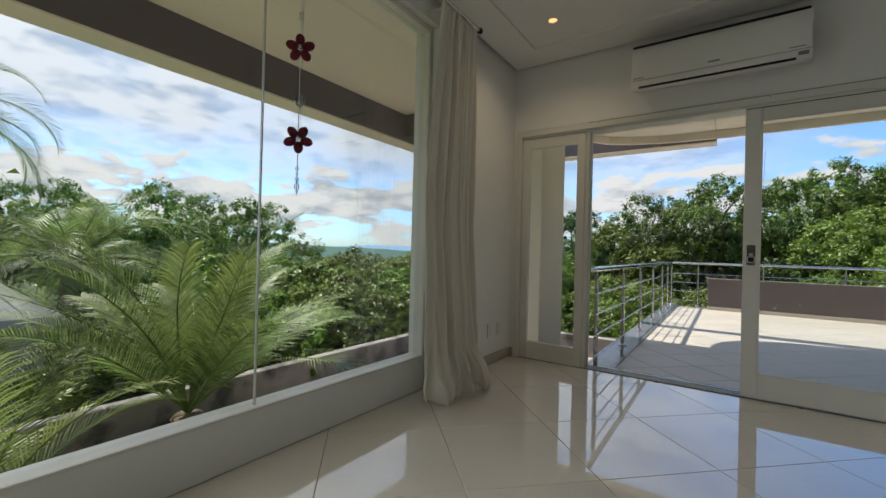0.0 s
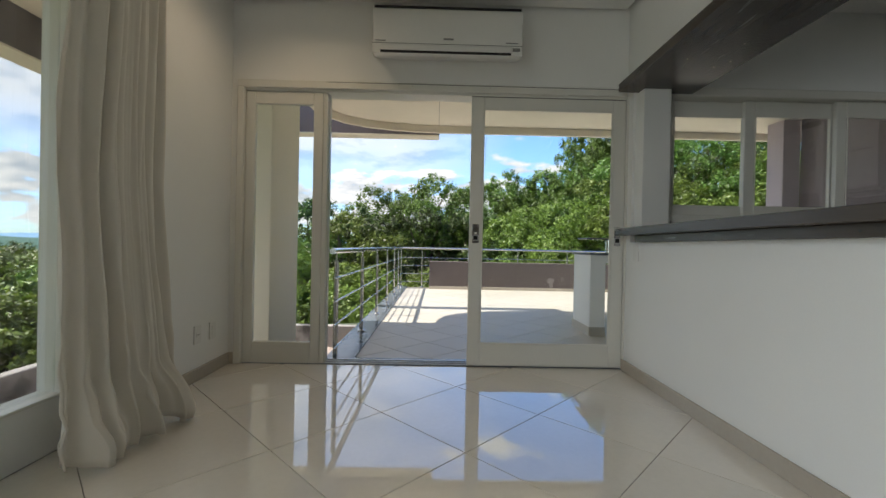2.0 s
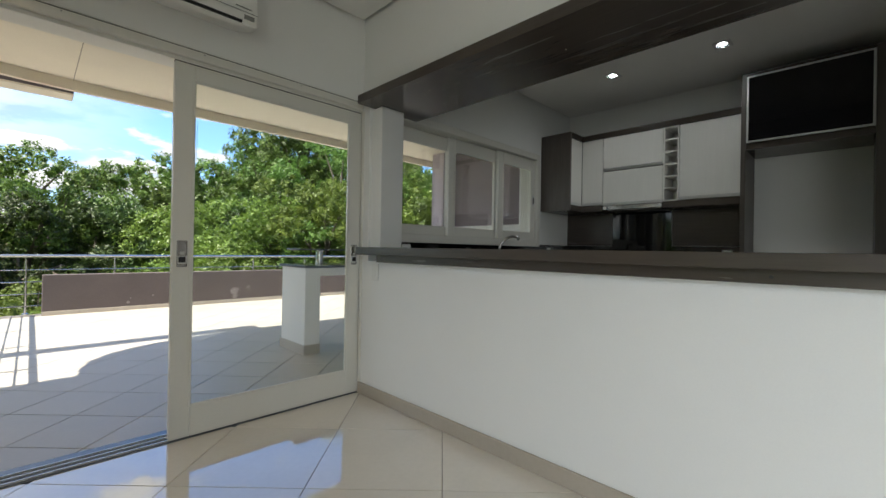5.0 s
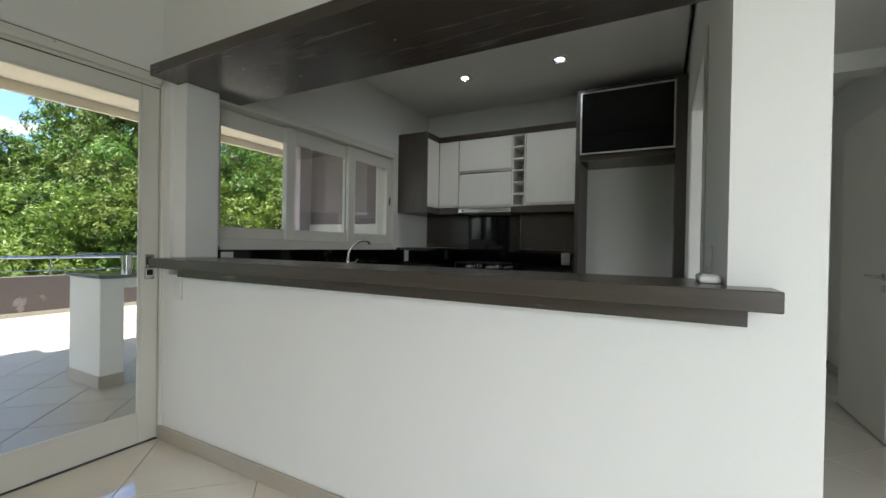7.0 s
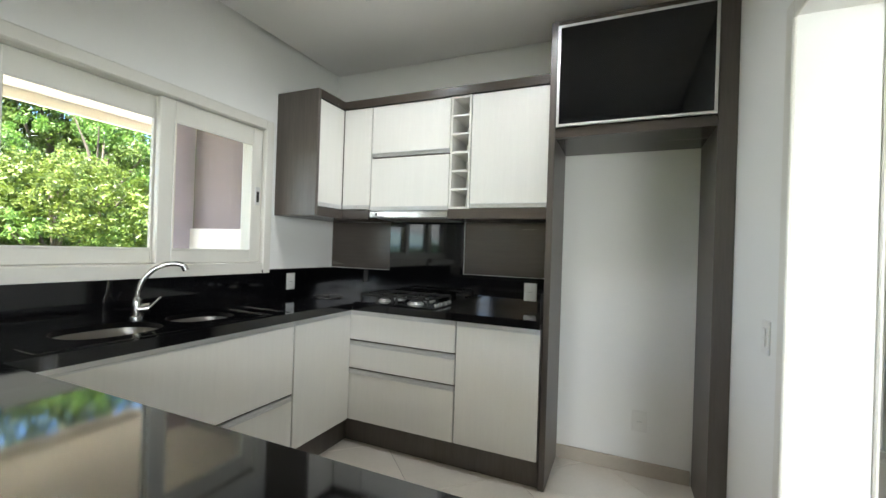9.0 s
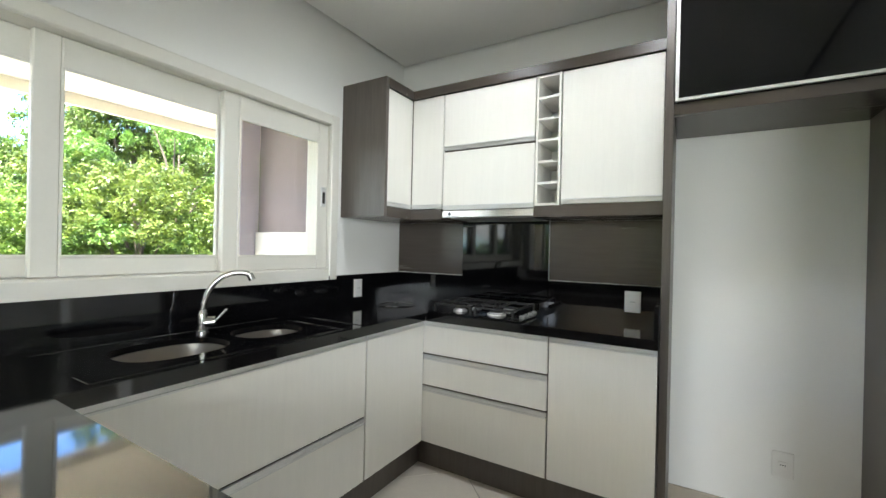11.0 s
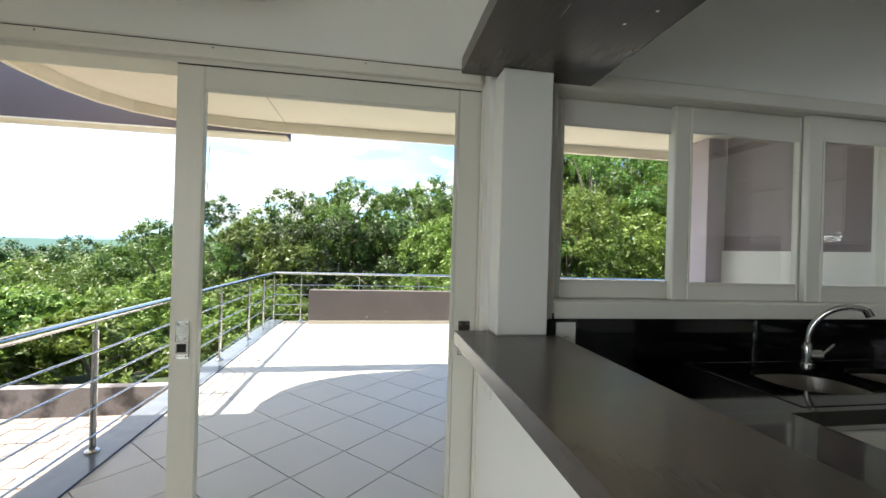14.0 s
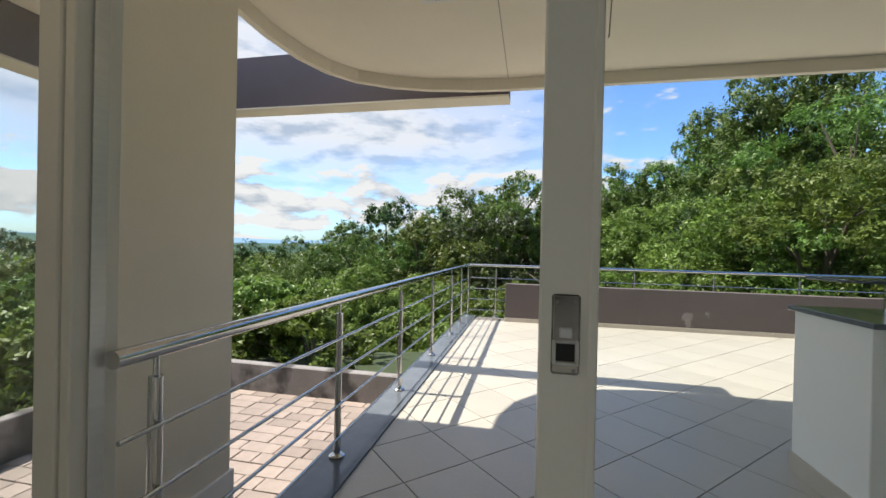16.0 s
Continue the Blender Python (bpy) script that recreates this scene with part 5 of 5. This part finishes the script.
for az, _ in TOPS:                                       # skyline row
    plant(rw.choice((0, 2, 3, 0)) if az > -60 else rw.choice((0, 2)), az + rw.uniform(-1.5, 1.5), rw.uniform(21, 25) if az > -55 else rw.uniform(26, 34), skyline(az) * rw.uniform(0.9, 1.0))
for k in range(26):                                      # middle row
    az = -76 + 5.6 * k + rw.uniform(-1.5, 1.5)
    plant(rw.choice((0, 1, 2, 3, 4)), az, rw.uniform(16.5, 20) if az > -55 else rw.uniform(18, 25), skyline(az) * 0.55 - 0.3 + rw.uniform(-0.6, 0.5))
for k in range(20):                                      # near row, just below the parapets
    az = -62 + 6.6 * k + rw.uniform(-2, 2)
    low = 0.15 if az < 8 else 0.15 + (az - 8) * 0.085
    plant(rw.choice((0, 1, 4, 0)), az, rw.uniform(12.2, 14.5), low + rw.uniform(-0.6, 0.4))
for k in range(11):                                      # scrub that fills the foot of the slope
    plant(4, -54 + 7.5 * k, 11.2 + rw.uniform(0, 0.8), -1.0 + rw.uniform(-0.4, 0.3) + max(0, (k - 6)) * 0.3)
plant(1, -46.0, 13.0, 0.95), plant(0, -57.0, 14.5, 0.4), plant(4, -40.0, 12.0, 0.3), plant(1, 31.0, 13.5, 3.6), plant(1, 24.0, 14.0, 3.0)

for sx, sy, stop in ((-6.3, 2.6, 0.15), (-7.2, 4.0, 0.35), (-6.0, 4.3, -0.1), (-6.6, 5.6, 0.3), (-5.9, 6.6, 0.1), (-7.6, 6.6, 0.6), (-6.4, 8.0, 0.25), (-5.2, 9.0, 0.1), (-7.4, 9.2, 0.5), (-4.0, 10.4, 0.1), (-5.6, 11.0, 0.4), (-8.4, 3.0, 0.5), (-8.8, 5.2, 0.8)):
    WOODS.append((5, sx, sy, stop, rw.uniform(0.36, 0.48)))   # bushes close behind the parapet

WOODS.append((3, -12.9, 7.4, 2.6, None))                  # slender open tree beyond the garden
first = set()
for kind, x, y, top, wide in WOODS:
    gz = ground_z(x, y) - 0.3
    h = max(top - gz, 1.0 if wide else 3.0)
    s = h / (HEIGHTS[kind] * 1.03)
    sw = wide or max(0.8, min(1.35, s ** 0.7))
    if s < 0.9 * sw:                                     # low crowns are rooted deeper in the scrub, not squashed
        s = 0.9 * sw
        gz = top - s * HEIGHTS[kind] * 1.03
    m = Matrix.Translation((x, y, gz)) @ Matrix.Rotation(rw.uniform(0, 6.28), 4, "Z") @ Matrix.Diagonal((sw, sw, s, 1))
    if kind not in first:
        first.add(kind)
        PROTO[kind].matrix_basis = m
    else:
        t = PROTO[kind]
        keep = t.scale.copy()
        t.scale = (1, 1, 1)
        copy_thing(t, m)
        t.scale = keep

# far woods and plain
rng = np.random.default_rng(3)
far = []
for k in range(2600):
    d = 30 + 270 * rng.random() ** 1.6
    a = radians(rng.uniform(-100, 75))
    x, y = 0.25 + d * math.sin(a), 3 + d * math.cos(a)
    far.append((x, y, ground_z(x, y) + rng.uniform(2.5, 5.5)))
ff = np.concatenate([leaf_cloud(rng, [c for c in far], 34, 2.6, 0.42, 0.75)])
fw = tagged(new("far_woods", cloud_mesh("far_woods", ff, LEAF_A)), "dense far woodland on the falling slope", "woodland", kind="stuff")


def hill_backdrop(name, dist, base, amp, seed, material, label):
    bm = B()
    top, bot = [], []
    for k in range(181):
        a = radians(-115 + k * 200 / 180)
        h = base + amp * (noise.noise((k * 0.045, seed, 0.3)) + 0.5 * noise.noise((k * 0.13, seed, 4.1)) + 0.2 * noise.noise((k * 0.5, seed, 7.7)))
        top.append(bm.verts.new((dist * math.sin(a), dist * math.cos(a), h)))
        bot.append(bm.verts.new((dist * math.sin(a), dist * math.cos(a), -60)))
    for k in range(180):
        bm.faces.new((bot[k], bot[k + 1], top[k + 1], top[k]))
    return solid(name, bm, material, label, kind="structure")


# flat colour that glows: the haze of far air is painted in
def hazy_glow(name, color, strength):
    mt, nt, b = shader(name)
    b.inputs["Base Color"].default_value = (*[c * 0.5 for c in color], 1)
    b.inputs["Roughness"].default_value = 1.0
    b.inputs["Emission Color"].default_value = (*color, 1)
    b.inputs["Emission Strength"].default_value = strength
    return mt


# both backdrops glow faintly, bluer with distance, in place of real haze
hill_backdrop("backdrop_plain", 900, 2.0, 9.0, 1.0, hazy_glow("distant plain in painted haze", (0.085, 0.14, 0.12), 0.8), "distant green plain, haze painted on as a soft glow")
hill_backdrop("backdrop_hills", 2600, 26.0, 22.0, 5.0, hazy_glow("distant hills with painted blue haze", (0.17, 0.27, 0.39), 0.9), "distant hills with painted blue haze")


# palms
def frond(rng, length, rise, bend, leaflets=70, width=0.40):
    """One feathered palm leaf towards +x: an arching midrib with two rows of narrow leaflets held in a V."""
    pts, p = [Vector((0, 0, 0))], Vector((0, 0, 0))
    for k in range(16):
        a = rise - bend * (k / 15) ** 1.5
        p = p + Vector((math.cos(a), 0.0, math.sin(a))) * (length / 16)
        pts.append(p.copy())

    def at(s):
        k = min(int(s * 16), 15)
        return pts[k].lerp(pts[k + 1], s * 16 - k)

    bm = B()
    tube(bm, pts, 0.01, 5, [0.015 * (1 - 0.85 * s) for s in np.linspace(0, 1, 17)])
    for i in range(leaflets):
        s = 0.14 + 0.85 * i / leaflets
        p, q = at(s), at(min(s + 0.03, 1.0))
        fwd = (q - p).normalized() if s < 0.97 else (at(1.0) - at(0.95)).normalized()
        upn = Vector((0, 1, 0)).cross(fwd) * -1
        ln = width * (math.sin(math.pi * min(1, 0.16 + 0.76 * s)) ** 0.7) * (0.85 + 0.3 * rng.random())
        for side in (-1, 1):
            out = (fwd * (0.75 + 0.5 * s) + Vector((0, side, 0)) + upn * (0.22 + 0.15 * rng.random())).normalized()
            tip = p + out * ln + Vector((0, 0, -0.20 * ln * (0.5 + rng.random() * 0.7)))
            mid = p + out * ln * 0.5
            w = upn.cross(out).normalized() * 0.0056
            a, b, c, d, e = (bm.verts.new(v) for v in (p - w * 0.6, p + w * 0.6, mid + w, mid - w, tip))
            bm.faces.new((a, b, c, d)), bm.faces.new((d, c, e))
    return bm


def palm(at, stem, n, length, seed, label, rise=(84, 30), bend=70, width=0.40, leaflets=70):
    """Fronds from upright in the heart to spreading at the rim, rise and bend in degrees."""
    rng = random.Random(seed)
    ob = thing("palm", at, label, "palm", "garden palms")
    prof = [(0.13 + 0.03 * (k % 2), stem * k / 8) for k in range(9)]
    part("trunk", lathe(B(), at, prof, 12), PALMTRUNK, ob, smooth=60)
    for k in range(n):
        f = k / n
        bm = frond(rng, length * rng.uniform(0.8, 1.08), radians(rise[0] + (rise[1] - rise[0]) * f + rng.uniform(-6, 6)), radians(bend * rng.uniform(0.75, 1.2)), leaflets, width)
        m = Matrix.Translation(Vector(at) + Vector((0, 0, stem))) @ Matrix.Rotation(2.399 * k + rng.uniform(-0.2, 0.2), 4, "Z") @ Matrix.Rotation(rng.uniform(-0.3, 0.3), 4, "X")
        bmesh.ops.transform(bm, matrix=m, verts=bm.verts)
        part("frond", bm, PALM, ob)
    return ob


palm((-4.38, 2.12, LOW - 0.05), 0.30, 22, 2.35, 1, "feathery young palm in the garden bed by the window", (86, 40), 46, 0.45, 66)
palm((-3.3, 0.45, LOW - 0.05), 0.2, 14, 1.6, 2, "low feathery palm close under the window", (78, 25), 78, 0.40, 50)
palm((-9.2, 0.45, -2.2), 4.9, 18, 2.4, 3, "tall palm with drooping feathery fronds", (75, 0), 115, 0.42, 60)
palm((-9.2, 2.3, -2.4), 3.0, 26, 2.6, 4, "slender palm with drooping feathery fronds", (75, 0), 120, 0.55, 70)

solid("garden_bed", bx(B(), PARX, -1.78, -6.0, 2.995, LOW - 0.4, LOW - 0.03), SOIL, "brown soil of the garden bed", kind="structure")
rg = np.random.default_rng(8)
gp = np.stack([rg.uniform(-4.65, -1.9, 5200), rg.uniform(-3.0, 2.95, 5200), np.full(5200, LOW - 0.03)], 1)
h = rg.uniform(0.05, 0.20, (5200, 1))
ln_ = rg.normal(size=(5200, 3)) * np.array([0.06, 0.06, 0])
w_ = np.stack([rg.normal(size=5200), rg.normal(size=5200), np.zeros(5200)], 1)
w_ = w_ / np.linalg.norm(w_, axis=1)[:, None] * 0.008
up_ = np.array([0, 0, 1.0])
gq = np.stack([gp - w_, gp + w_, gp + w_ * 0.4 + ln_ + up_ * h, gp - w_ * 0.4 + ln_ + up_ * h], 1).reshape(-1, 3)
tagged(new("grass", cloud_mesh("grass", gq, GRASS, 4)), "uneven grass in the garden bed", "grass", kind="stuff")
for k in range(9):
    r = random.Random(40 + k)
    bm = B()
    p = Vector((-4.3 + r.uniform(-0.3, 0.6), 1.2 + 0.22 * k + r.uniform(-0.1, 0.1), LOW + 0.02))
    bmesh.ops.create_icosphere(bm, subdivisions=2, radius=1.0, matrix=Matrix.LocRotScale(p, Euler((0, 0, r.uniform(0, 3))), (r.uniform(0.08, 0.14), r.uniform(0.06, 0.11), r.uniform(0.05, 0.08))))
    for v in bm.verts:
        v.co += 0.02 * noise.noise_vector(v.co * 9)
    solid("garden_stone", bm, CONCRETE, "rough grey garden stone at the foot of the palm", "stone", "garden stones", at=p, smooth=50)

sh = thing("garden_shed", (-10.5, 0.2, -3.2), "low garden outbuilding with a pale hipped roof", "shed")
part("wall", bx(B(), -11.8, -9.2, -2.3, 1.99, -3.4, -0.28), CREAM, sh)
rf = B()
lo = [rf.verts.new((x, y, -0.42)) for x, y in ((-12.0, -2.5), (-9.0, -2.5), (-9.0, 2.19), (-12.0, 2.19))]
ev = [rf.verts.new((v.co.x, v.co.y, -0.26)) for v in lo]
r0, r1 = rf.verts.new((-10.5, -1.0, 0.94)), rf.verts.new((-10.5, 0.69, 0.94))
rf.faces.new(lo[::-1])
for k in range(4):
    rf.faces.new((lo[k], lo[(k + 1) % 4], ev[(k + 1) % 4], ev[k]))
rf.faces.new((ev[0], ev[1], r0)), rf.faces.new((ev[1], ev[2], r1, r0)), rf.faces.new((ev[2], ev[3], r1)), rf.faces.new((ev[3], ev[0], r0, r1))
part("roof", rf, ROOFING, sh, "pale cement hipped roof")

# ---- tiles and pavers, piece by piece ----
def clip(poly, axis, value, keep_less):
    out = []
    for k, p in enumerate(poly):
        q = poly[(k + 1) % len(poly)]
        ip, iq = (p[axis] <= value) == keep_less, (q[axis] <= value) == keep_less
        if ip:
            out.append(p)
        if ip != iq:
            f = (value - p[axis]) / (q[axis] - p[axis])
            out.append((p[0] + f * (q[0] - p[0]), p[1] + f * (q[1] - p[1])))
    return out


def tile_mesh(name, poly, z0, z1, material, bev=0.0012):
    cx, cy = sum(p[0] for p in poly) / len(poly), sum(p[1] for p in poly) / len(poly)
    n = len(poly)
    inner = []
    for x, y in poly:
        l = math.hypot(x - cx, y - cy) or 1
        inner.append((x - (x - cx) / l * bev * 2, y - (y - cy) / l * bev * 2))
    vs = [(x, y, z0) for x, y in poly] + [(x, y, z1 - bev) for x, y in poly] + [(x, y, z1) for x, y in inner]
    fs = [[2 * n + k for k in range(n)]]
    for a, b in ((0, n), (n, 2 * n)):
        fs += [[a + k, a + (k + 1) % n, b + (k + 1) % n, b + k] for k in range(n)]
    me = bpy.data.meshes.new(name)
    me.from_pydata(vs, [], fs)
    me.materials.append(material)
    return me


def lay(parent, ox, oy, diag, rects, z0, z1, joint, material):
    """Square tiles laid diagonally from a crossing at (ox, oy), cut at the edges of each room."""
    h = diag / 2
    r = h - joint * 0.7071
    whole = tile_mesh("tile", [(r, 0), (0, r), (-r, 0), (0, -r)], z0, z1, material)
    for x0, x1, y0, y1 in rects:
        ia, ib = math.floor((x0 - ox) / h) - 1, math.ceil((x1 - ox) / h) + 1
        ja, jb = math.floor((y0 - oy) / h) - 1, math.ceil((y1 - oy) / h) + 1
        for i in range(ia, ib + 1):
            for j in range(ja, jb + 1):
                if (i + j) % 2 == 0:
                    continue
                cx, cy = ox + i * h, oy + j * h
                poly = [(cx + r, cy), (cx, cy + r), (cx - r, cy), (cx, cy - r)]
                cut = clip(clip(clip(clip(poly, 0, x0, False), 0, x1, True), 1, y0, False), 1, y1, True)
                if len(cut) < 3:
                    continue
                area = 0.5 * abs(sum(cut[k][0] * cut[(k + 1) % len(cut)][1] - cut[(k + 1) % len(cut)][0] * cut[k][1] for k in range(len(cut))))
                if area < 0.0015:
                    continue
                if area > 2 * r * r - 1e-6:
                    ob = new("tile", whole)
                    ob.location = (cx, cy, 0)
                else:
                    mx, my = sum(p[0] for p in cut) / len(cut), sum(p[1] for p in cut) / len(cut)
                    ob = new("tile", tile_mesh("tile", [(x - mx, y - my) for x, y in cut], z0, z1, material))
                    ob.location = (mx, my, 0)
                ob.parent = parent


lay(floor, 0.165, 2.45, 0.871, [(XL - 0.06, XB, YBACK, YL + 0.004), (XB, 2.16, YC, YS), (2.16, 4.02, YC, 3.18), (4.02, XCE, YC, YS), (4.02, 4.45, YK, 1.86)], -0.008, 0.0, 0.003, PORCELAIN)
lay(terrace, 0.855, 5.03, 0.608, [(-0.655, 7.2, YL + 0.2, 9.89)], TERR - 0.008, TERR, 0.006, TERRACE)

# rough pavers in staggered courses
pav = bpy.data.objects["pavement_lower"]
rp = random.Random(21)
kinds = [tile_mesh("paver", [(-a, -b), (a, -b), (a, b), (-a, b)], LOW - 0.02, LOW, STONE, 0.004) for a, b in ((0.155, 0.093), (0.105, 0.093), (0.20, 0.093))]
y = 3.12
while y < PARY - 0.05:
    x = PARX + 0.05 + rp.uniform(0, 0.2)
    while x < -1.0:
        k = rp.choice((0, 0, 1, 2))
        a = (0.155, 0.105, 0.20)[k]
        if x + 2 * a > -0.92:
            break
        cx = x + a
        if y > 4.2 or cx < -1.8:
            ob = new("paver", kinds[k])
            ob.location = (cx, y + rp.uniform(-0.003, 0.003), rp.uniform(-0.004, 0.004))
            ob.rotation_euler = (0, 0, rp.uniform(-0.02, 0.02))
            ob.parent = pav
        x += 2 * a + 0.012
    y += 0.198
